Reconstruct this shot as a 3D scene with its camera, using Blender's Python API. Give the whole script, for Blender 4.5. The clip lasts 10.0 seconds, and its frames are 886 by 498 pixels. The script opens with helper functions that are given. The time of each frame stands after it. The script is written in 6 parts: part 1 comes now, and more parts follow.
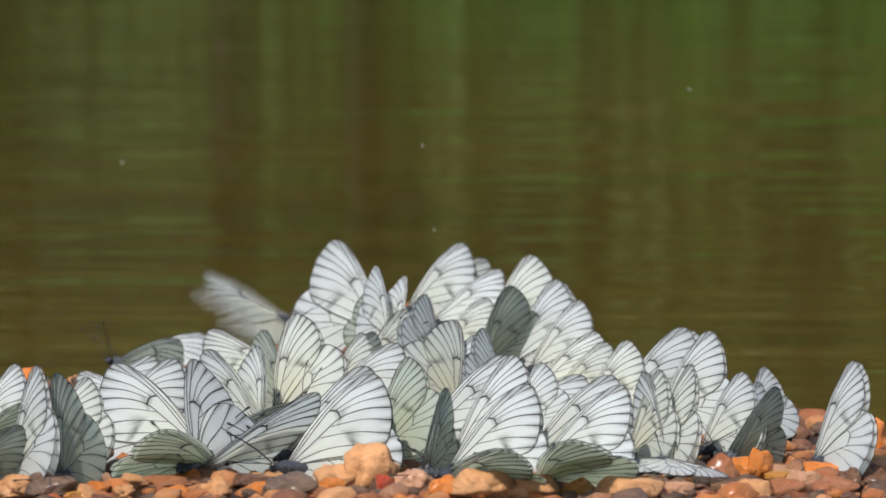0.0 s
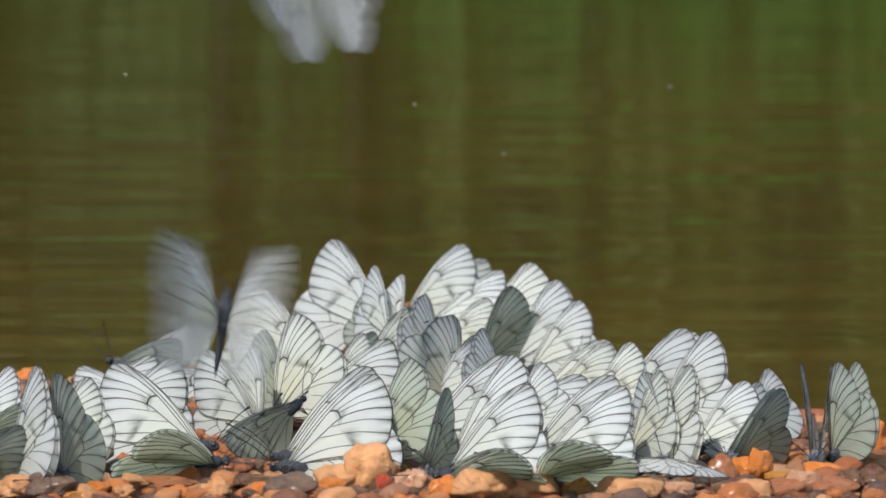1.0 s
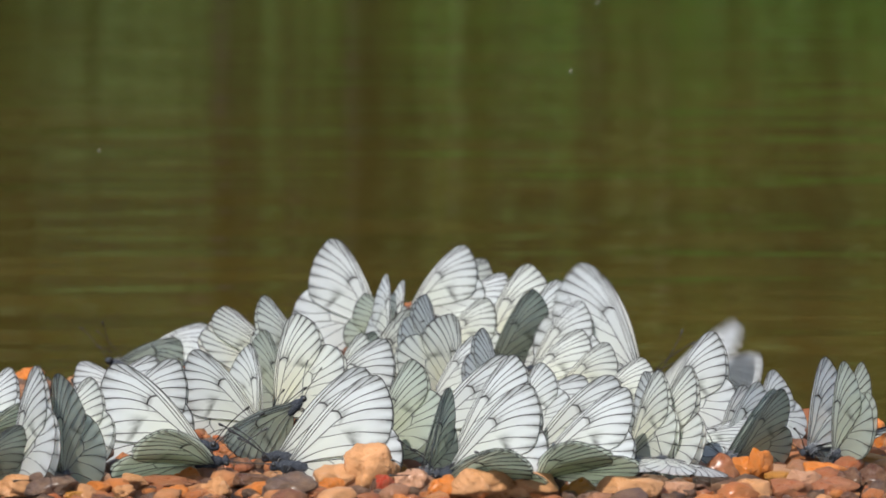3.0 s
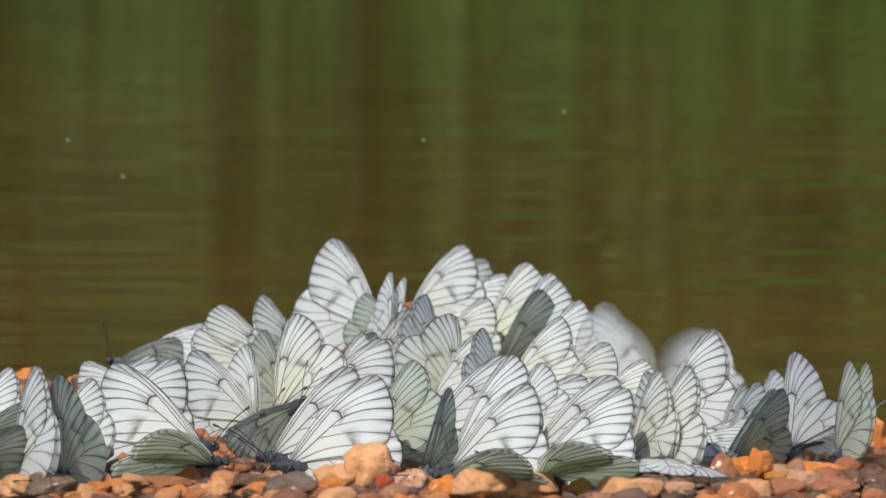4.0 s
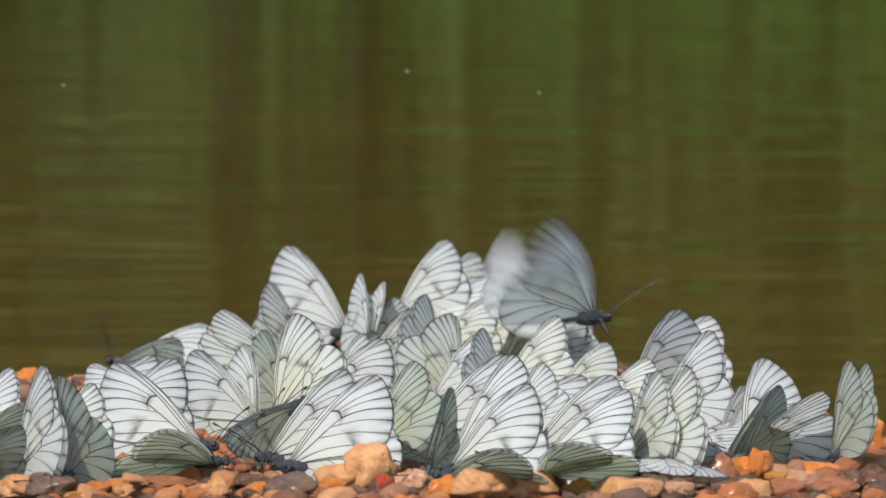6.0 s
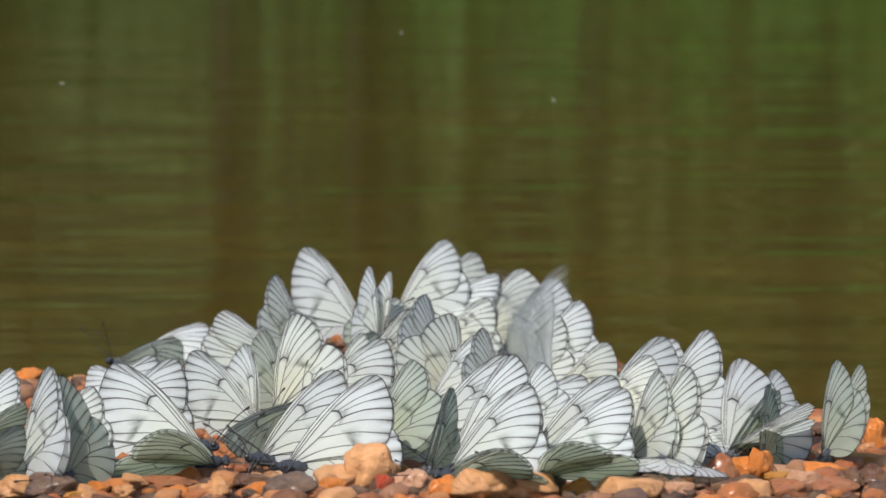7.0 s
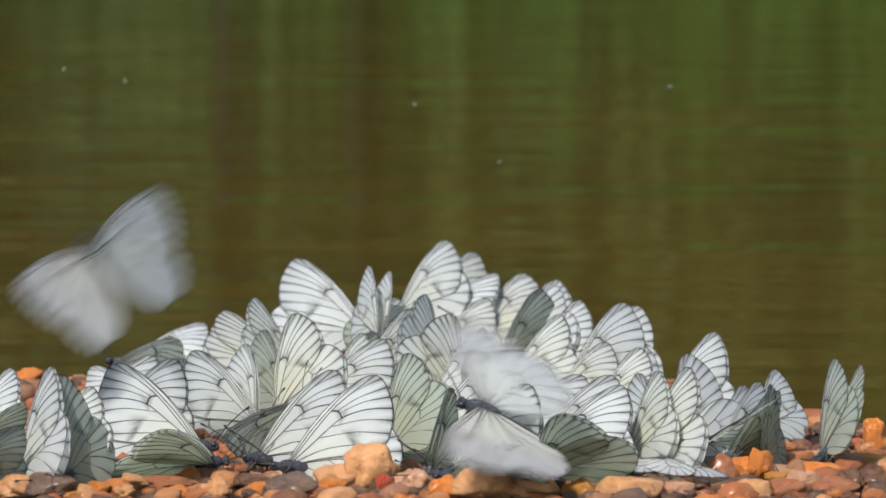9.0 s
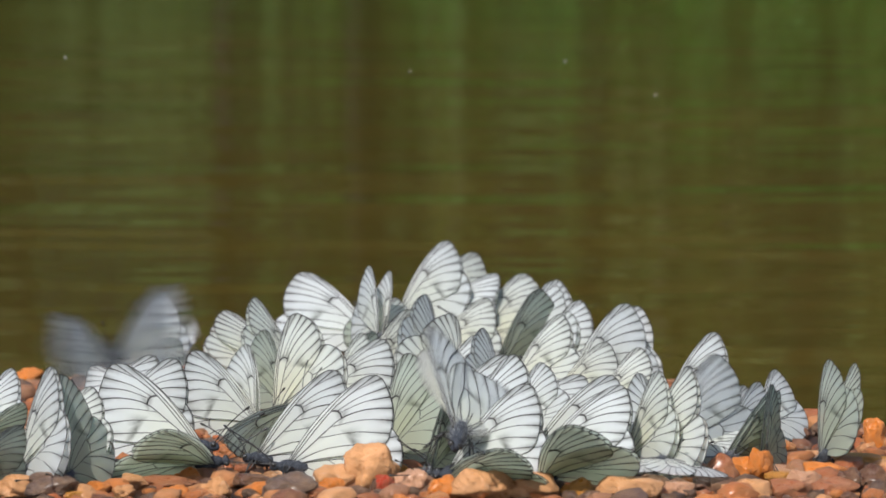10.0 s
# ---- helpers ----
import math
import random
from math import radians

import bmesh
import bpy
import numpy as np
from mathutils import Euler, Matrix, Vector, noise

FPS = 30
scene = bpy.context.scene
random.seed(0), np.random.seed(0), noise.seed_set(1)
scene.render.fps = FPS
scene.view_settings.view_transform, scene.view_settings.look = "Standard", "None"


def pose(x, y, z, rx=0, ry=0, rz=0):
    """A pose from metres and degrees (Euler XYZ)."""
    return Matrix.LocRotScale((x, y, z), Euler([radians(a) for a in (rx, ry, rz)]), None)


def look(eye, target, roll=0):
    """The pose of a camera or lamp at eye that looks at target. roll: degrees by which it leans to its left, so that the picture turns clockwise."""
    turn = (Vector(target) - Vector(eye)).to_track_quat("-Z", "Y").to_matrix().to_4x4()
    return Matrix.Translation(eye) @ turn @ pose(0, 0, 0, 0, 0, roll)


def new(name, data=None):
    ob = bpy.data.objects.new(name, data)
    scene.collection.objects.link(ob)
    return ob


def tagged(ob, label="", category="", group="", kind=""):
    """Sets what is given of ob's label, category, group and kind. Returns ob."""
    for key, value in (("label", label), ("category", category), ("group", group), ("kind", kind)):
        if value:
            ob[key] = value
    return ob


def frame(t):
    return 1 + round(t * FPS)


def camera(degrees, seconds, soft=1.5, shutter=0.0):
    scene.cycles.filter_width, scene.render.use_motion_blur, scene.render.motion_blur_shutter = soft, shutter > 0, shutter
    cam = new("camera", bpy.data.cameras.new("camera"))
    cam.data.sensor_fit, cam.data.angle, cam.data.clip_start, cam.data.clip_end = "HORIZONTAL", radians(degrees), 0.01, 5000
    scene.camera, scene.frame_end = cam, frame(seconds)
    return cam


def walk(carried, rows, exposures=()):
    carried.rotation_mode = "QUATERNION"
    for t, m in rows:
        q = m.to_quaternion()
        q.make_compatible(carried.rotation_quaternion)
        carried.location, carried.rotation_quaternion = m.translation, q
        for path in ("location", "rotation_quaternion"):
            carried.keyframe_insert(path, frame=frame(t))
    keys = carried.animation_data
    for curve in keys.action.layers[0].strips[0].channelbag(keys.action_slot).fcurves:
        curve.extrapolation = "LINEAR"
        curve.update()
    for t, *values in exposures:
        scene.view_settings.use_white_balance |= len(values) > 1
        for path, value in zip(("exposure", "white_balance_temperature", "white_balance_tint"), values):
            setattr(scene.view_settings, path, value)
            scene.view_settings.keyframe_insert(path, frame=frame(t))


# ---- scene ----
# ---------------------------------------------------------------- camera
cam = camera(10.665, 10.0, soft=1.65, shutter=0.85)
EYE = pose(0.0, -1.2, 0.169, 90 - 5.33, 0, 0)
cam.data.dof.use_dof = True
cam.data.dof.focus_distance = 1.235
cam.data.dof.aperture_fstop = 40.0
walk(cam, [(0, EYE), (10, EYE)], exposures=[(0, 0.22), (10, 0.22)])

# ---------------------------------------------------------------- light
SUN_EL, SUN_AZ = 50.0, 205.0     # azimuth: degrees from +y towards +x
world = bpy.data.worlds.new("sky")
scene.world = world
world.use_nodes = True
wn = world.node_tree
sky = wn.nodes.new("ShaderNodeTexSky")
sky.sky_type = "NISHITA"
sky.sun_disc = False
sky.sun_elevation, sky.sun_rotation = radians(SUN_EL), radians(SUN_AZ)
back = wn.nodes["Background"]
back.inputs[1].default_value = 0.125
wn.links.new(sky.outputs[0], back.inputs[0])
sun = new("sun", bpy.data.lights.new("sun", "SUN"))
sun.data.energy, sun.data.angle, sun.data.color = 4.6, radians(0.53), (1.0, 0.98, 0.94)
to_sun = Vector((math.sin(radians(SUN_AZ)) * math.cos(radians(SUN_EL)),
                 math.cos(radians(SUN_AZ)) * math.cos(radians(SUN_EL)), math.sin(radians(SUN_EL))))
sun.matrix_basis = look(to_sun * 30, (0, 0, 0))


# ---------------------------------------------------------------- materials
class Mat:
    """A node material, with short ways to add nodes and link them."""

    def __init__(self, name):
        self.m = bpy.data.materials.new(name)
        self.m.use_nodes = True
        self.t = self.m.node_tree
        self.b = self.t.nodes["Principled BSDF"]
        self.o = self.t.nodes["Material Output"]

    def n(self, kind, **inputs):
        node = self.t.nodes.new("ShaderNode" + kind)
        for key, value in inputs.items():
            self.put(node, key.replace("_", " "), value)
        return node

    def put(self, node, key, value):
        key = int(key[1:]) if key[:1] == "i" and key[1:].isdigit() else key
        if isinstance(value, bpy.types.NodeSocket):
            self.t.links.new(value, node.inputs[key])
        else:
            node.inputs[key].default_value = value

    def ramp(self, fac, *stops):
        node = self.n("ValToRGB")
        while len(node.color_ramp.elements) < len(stops):
            node.color_ramp.elements.new(0.5)
        for e, (p, c) in zip(node.color_ramp.elements, stops):
            e.position = p
            e.color = (*c, 1) if len(c) == 3 else c
        self.t.links.new(fac, node.inputs[0])
        return node.outputs[0]

    def noise(self, scale, detail=4, vector=None, rough=0.55):
        node = self.n("TexNoise", Scale=scale, Detail=detail, Roughness=rough)
        if vector is not None:
            self.t.links.new(vector, node.inputs["Vector"])
        return node.outputs[0]

    def mix(self, fac, a, b, how="MIX"):
        node = self.n("MixRGB")
        node.blend_type = how
        for key, value in zip(("Fac", "Color1", "Color2"), (fac, a, b)):
            value = (*value, 1) if isinstance(value, tuple) and len(value) == 3 else value
            self.put(node, key, value)
        return node.outputs[0]

    def calc(self, how, a, b=0.0):
        node = self.n("Math", i0=a, i1=b)
        node.operation = how
        return node.outputs[0]

    def bump(self, height, strength, distance):
        node = self.n("Bump", Strength=strength, Distance=distance, Height=height)
        self.t.links.new(node.outputs[0], self.b.inputs["Normal"])
        return node.outputs[0]

    def coords(self, which="Object"):
        return self.t.nodes.new("ShaderNodeTexCoord").outputs[which]


def wing_material(name, outer, inner, through_col, bare, gauze):
    """Scaled wing membrane: bluish white towards the tip, creamier near the body, dusky at the vein ends.
    bare: how much light the membrane lets glow through; gauze: how clear it is."""
    k = Mat(name)
    co = k.coords()
    attr = k.t.nodes.new("ShaderNodeAttribute")
    attr.attribute_name = "dusk"
    grain = k.noise(900, 3, co)
    blotch = k.noise(130, 3, co)
    rnd = k.t.nodes.new("ShaderNodeObjectInfo").outputs["Random"]
    axes = k.n("SeparateXYZ", Vector=co)
    along = k.ramp(k.calc("MULTIPLY", axes.outputs[0], 30.0), (0.25, (1, 1, 1)), (0.8, (0, 0, 0)))
    warm = k.calc("MULTIPLY", along, k.calc("ADD", 0.35, k.calc("MULTIPLY", rnd, 0.65)))
    col = k.mix(warm, outer, inner)
    col = k.mix(k.calc("MULTIPLY", blotch, 0.35), col, inner)
    dusk = k.calc("MULTIPLY", attr.outputs["Fac"], k.calc("ADD", grain, 0.4))
    col = k.mix(dusk, col, (0.07, 0.068, 0.066))
    k.put(k.b, "Base Color", col)
    k.put(k.b, "Roughness", 0.6)
    k.put(k.b, "Sheen Weight", 0.15)
    k.bump(grain, 0.25, 0.0002)
    tr = k.n("BsdfTranslucent", Color=k.mix(0.5, col, through_col))
    clear = k.n("BsdfTransparent", Color=(0.85, 0.88, 0.82, 1))
    m1 = k.n("MixShader", Fac=bare)
    k.t.links.new(k.b.outputs[0], m1.inputs[1])
    k.t.links.new(tr.outputs[0], m1.inputs[2])
    m2 = k.n("MixShader", Fac=gauze)
    k.t.links.new(m1.outputs[0], m2.inputs[1])
    k.t.links.new(clear.outputs[0], m2.inputs[2])
    k.t.links.new(m2.outputs[0], k.o.inputs[0])
    return k.m


def plain(name, dark, light, rough, scale, bump=0.3, depth=0.0005, metal=0.0):
    k = Mat(name)
    co = k.coords()
    col = k.ramp(k.noise(scale, 5, co), (0.3, dark), (0.7, light))
    k.put(k.b, "Base Color", col)
    k.put(k.b, "Roughness", rough)
    k.put(k.b, "Metallic", metal)
    k.bump(k.noise(scale * 4, 4, co), bump, depth)
    return k.m


def stone_material(name, tones, gloss=0.5, k_size=1.0):
    """Each pebble takes its own tone, with mottling, fine grain and specks."""
    k = Mat(name)
    co = k.coords()
    info = k.t.nodes.new("ShaderNodeObjectInfo")
    isl = k.t.nodes.new("ShaderNodeNewGeometry").outputs["Random Per Island"]
    pick = k.calc("FRACT", k.calc("ADD", info.outputs["Random"], isl))
    ramp = k.ramp(pick, *[(i / len(tones), c) for i, c in enumerate(tones)])
    ramp.node.color_ramp.interpolation = "CONSTANT"
    mott = k.noise(2.4 * k_size, 5, co, 0.6)
    fine = k.noise(13 * k_size, 4, co, 0.7)
    veins = k.noise(3.6 * k_size, 6, co, 0.75)
    col = k.mix(k.ramp(mott, (0.35, (0, 0, 0)), (0.7, (0.75, 0.75, 0.75))), ramp,
                k.mix(0.5, ramp, (0.42, 0.24, 0.11)))
    col = k.mix(k.ramp(veins, (0.56, (0, 0, 0)), (0.7, (0.4, 0.4, 0.4))), col, (0.08, 0.03, 0.015))
    col = k.mix(k.ramp(fine, (0.62, (0, 0, 0)), (0.72, (0.4, 0.4, 0.4))), col, (0.52, 0.33, 0.19))
    k.put(k.b, "Base Color", col)
    k.put(k.b, "Roughness", k.ramp(mott, (0.3, (max(0.12, gloss - 0.22),) * 3), (0.7, (gloss + 0.15,) * 3)))
    k.put(k.b, "Coat Weight", k.ramp(veins, (0.4, (0.3, 0.3, 0.3)), (0.6, (0.0, 0.0, 0.0))))
    k.put(k.b, "Coat Roughness", 0.24)
    grit = k.noise(42 * k_size, 3, co, 0.7)
    col = k.mix(k.ramp(grit, (0.6, (0, 0, 0)), (0.75, (0.22, 0.22, 0.22))), col, (0.06, 0.025, 0.014))
    k.put(k.b, "Base Color", col)
    pits = k.ramp(veins, (0.5, (1, 1, 1)), (0.66, (0, 0, 0)))
    k.bump(k.mix(0.35, k.mix(0.5, mott, fine), k.mix(0.5, pits, grit)), 1.0, 0.0017)
    return k.m


def water_material():
    k = Mat("river_water")
    co = k.coords()
    long = k.t.nodes.new("ShaderNodeMapping")
    k.t.links.new(co, long.inputs["Vector"])
    long.inputs["Scale"].default_value = (0.35, 1.0, 1.0)
    w1 = k.noise(9.0, 2, long.outputs[0])
    w2 = k.noise(30.0, 2, long.outputs[0])
    murk = k.ramp(k.noise(2.0, 3, co), (0.3, (0.067, 0.042, 0.009)), (0.7, (0.094, 0.058, 0.012)))
    k.put(k.b, "Base Color", murk)
    k.put(k.b, "Roughness", 0.055)
    k.put(k.b, "IOR", 1.333)
    k.bump(k.calc("ADD", w1, k.calc("MULTIPLY", w2, 0.04)), 1.0, 0.0038)
    return k.m


def leaf_material(name, a, b):
    k = Mat(name)
    isl = k.t.nodes.new("ShaderNodeNewGeometry").outputs["Random Per Island"]
    col = k.mix(isl, a, b)
    k.put(k.b, "Base Color", col)
    k.put(k.b, "Roughness", 0.55)
    tr = k.n("BsdfTranslucent", Color=k.mix(0.4, col, (0.16, 0.22, 0.03)))
    m1 = k.n("MixShader", Fac=0.35)
    k.t.links.new(k.b.outputs[0], m1.inputs[1])
    k.t.links.new(tr.outputs[0], m1.inputs[2])
    k.t.links.new(m1.outputs[0], k.o.inputs[0])
    return k.m


WING = wing_material("wing_scales", (0.76, 0.78, 0.82), (0.77, 0.77, 0.68), (0.84, 0.90, 0.76), 0.55, 0.06)
PALE_WING = wing_material("pale_wing_scales", (0.80, 0.83, 0.83), (0.80, 0.77, 0.61), (0.84, 0.88, 0.72), 0.58, 0.07)
# wings turned from the sun: their shade is put into a darker grey-green
SHADED_WING = wing_material("shaded_wing_scales", (0.60, 0.66, 0.62), (0.60, 0.60, 0.44), (0.74, 0.82, 0.60), 0.6, 0.12)
VEIN = plain("wing_vein", (0.018, 0.016, 0.014), (0.045, 0.04, 0.036), 0.6, 900, 0.2, 0.0001)
FUZZ = plain("body_fuzz", (0.012, 0.014, 0.020), (0.05, 0.057, 0.072), 0.8, 1400, 0.8, 0.0004)
HAIR = plain("body_hair", (0.10, 0.105, 0.115), (0.28, 0.29, 0.30), 0.7, 900, 0.2, 0.0001)
EYE_DARK = plain("insect_eye", (0.012, 0.012, 0.012), (0.05, 0.045, 0.04), 0.25, 3000, 0.2, 0.0001)
HORN = plain("antenna_horn", (0.012, 0.011, 0.01), (0.03, 0.028, 0.025), 0.45, 900, 0.2, 0.0001)
TONES = [(0.442, 0.128, 0.03), (0.317, 0.082, 0.022), (0.523, 0.204, 0.07), (0.174, 0.057, 0.027), (0.491, 0.156, 0.043), (0.6, 0.271, 0.107), (0.119, 0.061, 0.043), (0.427, 0.101, 0.022), (0.348, 0.15, 0.076), (0.57, 0.163, 0.024), (0.073, 0.038, 0.025), (0.102, 0.038, 0.02)]
GRAVEL = stone_material("gravel_pebbles", TONES)
GRAVEL_FINE = stone_material("fine_gravel", TONES, 0.5, 120.0)
SAND = plain("wet_sand", (0.018, 0.009, 0.006), (0.05, 0.022, 0.012), 0.4, 300, 0.6, 0.001)
BED = plain("river_mud", (0.05, 0.03, 0.014), (0.09, 0.055, 0.026), 0.7, 6, 0.4, 0.01)
GRASS = plain("bank_grass", (0.035, 0.082, 0.014), (0.075, 0.115, 0.02), 0.8, 3, 0.8, 0.05)
WATER = water_material()
REED = leaf_material("reed_leaf", (0.042, 0.115, 0.014), (0.10, 0.16, 0.022))
LEAF = leaf_material("bush_leaf", (0.030, 0.088, 0.014), (0.072, 0.135, 0.02))
DARK_LEAF = leaf_material("alder_leaf", (0.02, 0.05, 0.008), (0.04, 0.075, 0.013))
HERB_LEAF = leaf_material("herb_leaf", (0.05, 0.18, 0.022), (0.10, 0.25, 0.035))
PALE_LEAF = leaf_material("willow_leaf", (0.09, 0.16, 0.03), (0.15, 0.20, 0.05))
DARK_BARK = plain("wet_bark", (0.012, 0.011, 0.008), (0.03, 0.03, 0.018), 0.8, 14, 0.7, 0.01)
BARK = plain("bark", (0.03, 0.025, 0.018), (0.07, 0.06, 0.04), 0.85, 12, 0.7, 0.01)


# ---------------------------------------------------------------- small builders
def mesh_of(name, bm, material, smooth=True):
    me = bpy.data.meshes.new(name)
    bm.normal_update()
    bm.to_mesh(me)
    bm.free()
    if smooth:
        for p in me.polygons:
            p.use_smooth = True
    me.materials.append(material)
    return me


def part(name, me, parent, m=None, label=""):
    """A mesh as one part under a thing or under a part."""
    ob = new(name, me)
    ob.parent = parent
    if m is not None:
        ob.matrix_basis = m
    if label:
        ob["label"] = label
    return ob


def tube(bm, points, radii, sides=6, flat=1.0):
    """A tube along points; flat squashes it along y."""
    rings = []
    pts = [Vector(p) for p in points]
    for i, (p, r) in enumerate(zip(pts, radii)):
        way = (pts[min(i + 1, len(pts) - 1)] - pts[max(i - 1, 0)]).normalized()
        side = way.cross(Vector((0, 1, 0)))
        side = side.normalized() if side.length > 1e-6 else Vector((1, 0, 0))
        up = side.cross(way).normalized()
        rings.append([bm.verts.new(p + r * (math.cos(a) * side + math.sin(a) * up * flat))
                      for a in (2 * math.pi * j / sides for j in range(sides))])
    for a, b in zip(rings, rings[1:]):
        for j in range(sides):
            bm.faces.new((a[j], a[(j + 1) % sides], b[(j + 1) % sides], b[j]))
    bm.faces.new(rings[0][::-1])
    bm.faces.new(rings[-1])


def catmull(points, steps, closed=False):
    pts = [Vector(p) for p in points]
    n = len(pts)
    out = []
    for i in range(n if closed else n - 1):
        if closed:
            a, b, c, d = pts[i - 1], pts[i], pts[(i + 1) % n], pts[(i + 2) % n]
        else:
            a, b, c, d = pts[max(i - 1, 0)], pts[i], pts[i + 1], pts[min(i + 2, n - 1)]
        for s in range(steps):
            t = s / steps
            out.append(0.5 * (2 * b + (c - a) * t + (2 * a - 5 * b + 4 * c - d) * t * t + (3 * b - a - 3 * c + d) * t ** 3))
    if not closed:
        out.append(pts[-1])
    return out


# ---------------------------------------------------------------- ground, water, far bank
def cove(x):
    """How far the water reaches into the gravel on the east side."""
    return 1.7 * max(0.0, min(x, 0.12) - 0.076)


def shore_y(x):
    """Where the gravel meets the water."""
    return 0.205 - cove(x) - 0.30 * max(x, -0.06) - 0.02 + 0.16 * math.exp(-((x - 0.002) / 0.052) ** 2) + 0.006 * math.sin(x * 60)


def lie(x, y):
    """Height of the ground: a gravel spit, a shelving river bed, a far bank."""
    d = y - shore_y(max(-0.6, min(0.6, x)))
    hump = 0.013 * math.exp(-((x + 0.008) / 0.05) ** 2 - ((y - 0.255) / 0.075) ** 2)
    z = hump
    if d > -0.03:
        z -= 0.09 * (d + 0.03)
    z = max(z, -0.55)
    if y > 12.0:
        z += min((y - 12.0) * 0.45, 1.1)
    if y > 15.0:
        z += min((y - 15.0) * 0.32, 30)
    return z


WATER_Z = -0.004


def make_ground():
    bm = bmesh.new()
    xs = [-400, -60, -12, -4, -1.5, -0.8] + [-0.5 + 0.02 * i for i in range(51)] + [0.8, 1.5, 4, 12, 60, 400]
    ys = [-400, -60, -12, -4, -1.6, -0.8, -0.4] + [-0.2 + 0.015 * i for i in range(54)] + [0.7, 1, 1.6, 2.5, 4, 7, 10, 12, 12.6, 13.3, 14, 15, 20, 40, 60, 110, 400]
    rows = [[bm.verts.new((x, y, lie(x, y) + 0.0012 * noise.noise((x * 90, y * 90, 0)))) for x in xs] for y in ys]
    for a, b in zip(rows, rows[1:]):
        for i in range(len(xs) - 1):
            bm.faces.new((a[i], a[i + 1], b[i + 1], b[i]))
    me = mesh_of("ground", bm, SAND)
    me.materials.append(BED)
    me.materials.append(GRASS)
    for p in me.polygons:
        p.material_index = 2 if p.center.y > 12.2 else 1 if p.center.y > 1.2 else 0
    return tagged(new("ground", me), "damp orange-brown sand and gravel river shore", "ground", kind="structure")


def make_water():
    bm = bmesh.new()
    vs = [bm.verts.new(p) for p in ((-300, -0.02, 0), (300, -0.02, 0), (300, 14, 0), (-300, 14, 0))]
    bm.faces.new(vs)
    ob = new("water", mesh_of("water", bm, WATER, False))
    ob.matrix_basis = pose(0, 0, WATER_Z)
    return tagged(ob, "murky brown rippled river water mirroring green banks", "water", kind="structure")


def leaves(bm, centre, spread, count, size, rng):
    for _ in range(count):
        v = Vector((rng.gauss(0, 1), rng.gauss(0, 1), rng.gauss(0, 1)))
        p = Vector(centre) + Vector((v.x * spread[0], v.y * spread[1], v.z * spread[2])) * 0.5
        q = Euler((rng.uniform(-1, 1), rng.uniform(-1, 1), rng.uniform(0, 6.3))).to_matrix()
        s = size * rng.uniform(0.6, 1.3)
        a = [bm.verts.new(p + q @ Vector(c) * s) for c in ((-1, 0, 0), (0, -0.45, 0.12), (1, 0, 0), (0, 0.45, 0.12))]
        bm.faces.new(a)


def make_bush(x, y, height, width, seed, label, leaf=None):
    rng = random.Random(seed)
    bush = tagged(new("bush"), label, "bush", group="bushes on the far bank")
    bush.matrix_basis = pose(x, y, lie(x, y) - 0.03)
    bm = bmesh.new()
    tips = []
    for i in range(7):
        a = rng.uniform(0, 6.3)
        r = rng.uniform(0.1, 0.4) * width
        tip = Vector((math.cos(a) * r, math.sin(a) * r, height * rng.uniform(0.55, 0.95)))
        tube(bm, [(0.05 * math.cos(a), 0.05 * math.sin(a), 0), tip * 0.5 + Vector((0, 0, 0.1 * height)), tip], [0.03, 0.02, 0.006], 5)
        tips.append(tip)
    part("stem", mesh_of("bush_stem", bm, BARK), bush)
    bm = bmesh.new()
    for i in range(34):
        t = rng.choice(tips)
        c = Vector((t.x * rng.uniform(0.2, 1.3), t.y * rng.uniform(0.2, 1.3), height * rng.uniform(0.08, 1.0)))
        leaves(bm, c, (0.3 * width, 0.3 * width, 0.16 * height), 60, 0.05, rng)
    part("crown", mesh_of("bush_crown", bm, leaf or LEAF, False), bush)
    return bush


def make_tree(x, y, height, seed):
    rng = random.Random(seed)
    tree = tagged(new("tree"), "tall green broadleaf tree on the far bank", "tree", group="trees on the far bank")
    tree.matrix_basis = pose(x, y, lie(x, y) - 0.05)
    bm = bmesh.new()
    lean = Vector((rng.uniform(-0.3, 0.3), rng.uniform(-0.3, 0.3), 0))
    pts = [Vector((0, 0, 0)) + lean * (i / 4) ** 2 + Vector((0, 0, height * 0.9 * i / 4)) for i in range(5)]
    tube(bm, pts, [0.16, 0.13, 0.10, 0.06, 0.02], 8)
    tips = []
    for i in range(16):
        h = rng.uniform(0.12, 0.9)
        a = rng.uniform(0, 6.3)
        r = (1.15 - h) * height * rng.uniform(0.16, 0.3)
        s = Vector((lean.x * h * h, lean.y * h * h, h * height * 0.9))
        tip = s + Vector((math.cos(a) * r, math.sin(a) * r, r * rng.uniform(0.2, 0.7)))
        tube(bm, [s, (s + tip) / 2 + Vector((0, 0, 0.06)), tip], [0.05, 0.03, 0.008], 5)
        tips += [tip, (s + tip) / 2]
    part("trunk", mesh_of("tree_trunk", bm, BARK), tree)
    bm = bmesh.new()
    for t in tips:
        leaves(bm, t, (0.8, 0.8, 0.6), 130, 0.09, rng)
    part("crown", mesh_of("tree_crown", bm, LEAF, False), tree)
    return tree


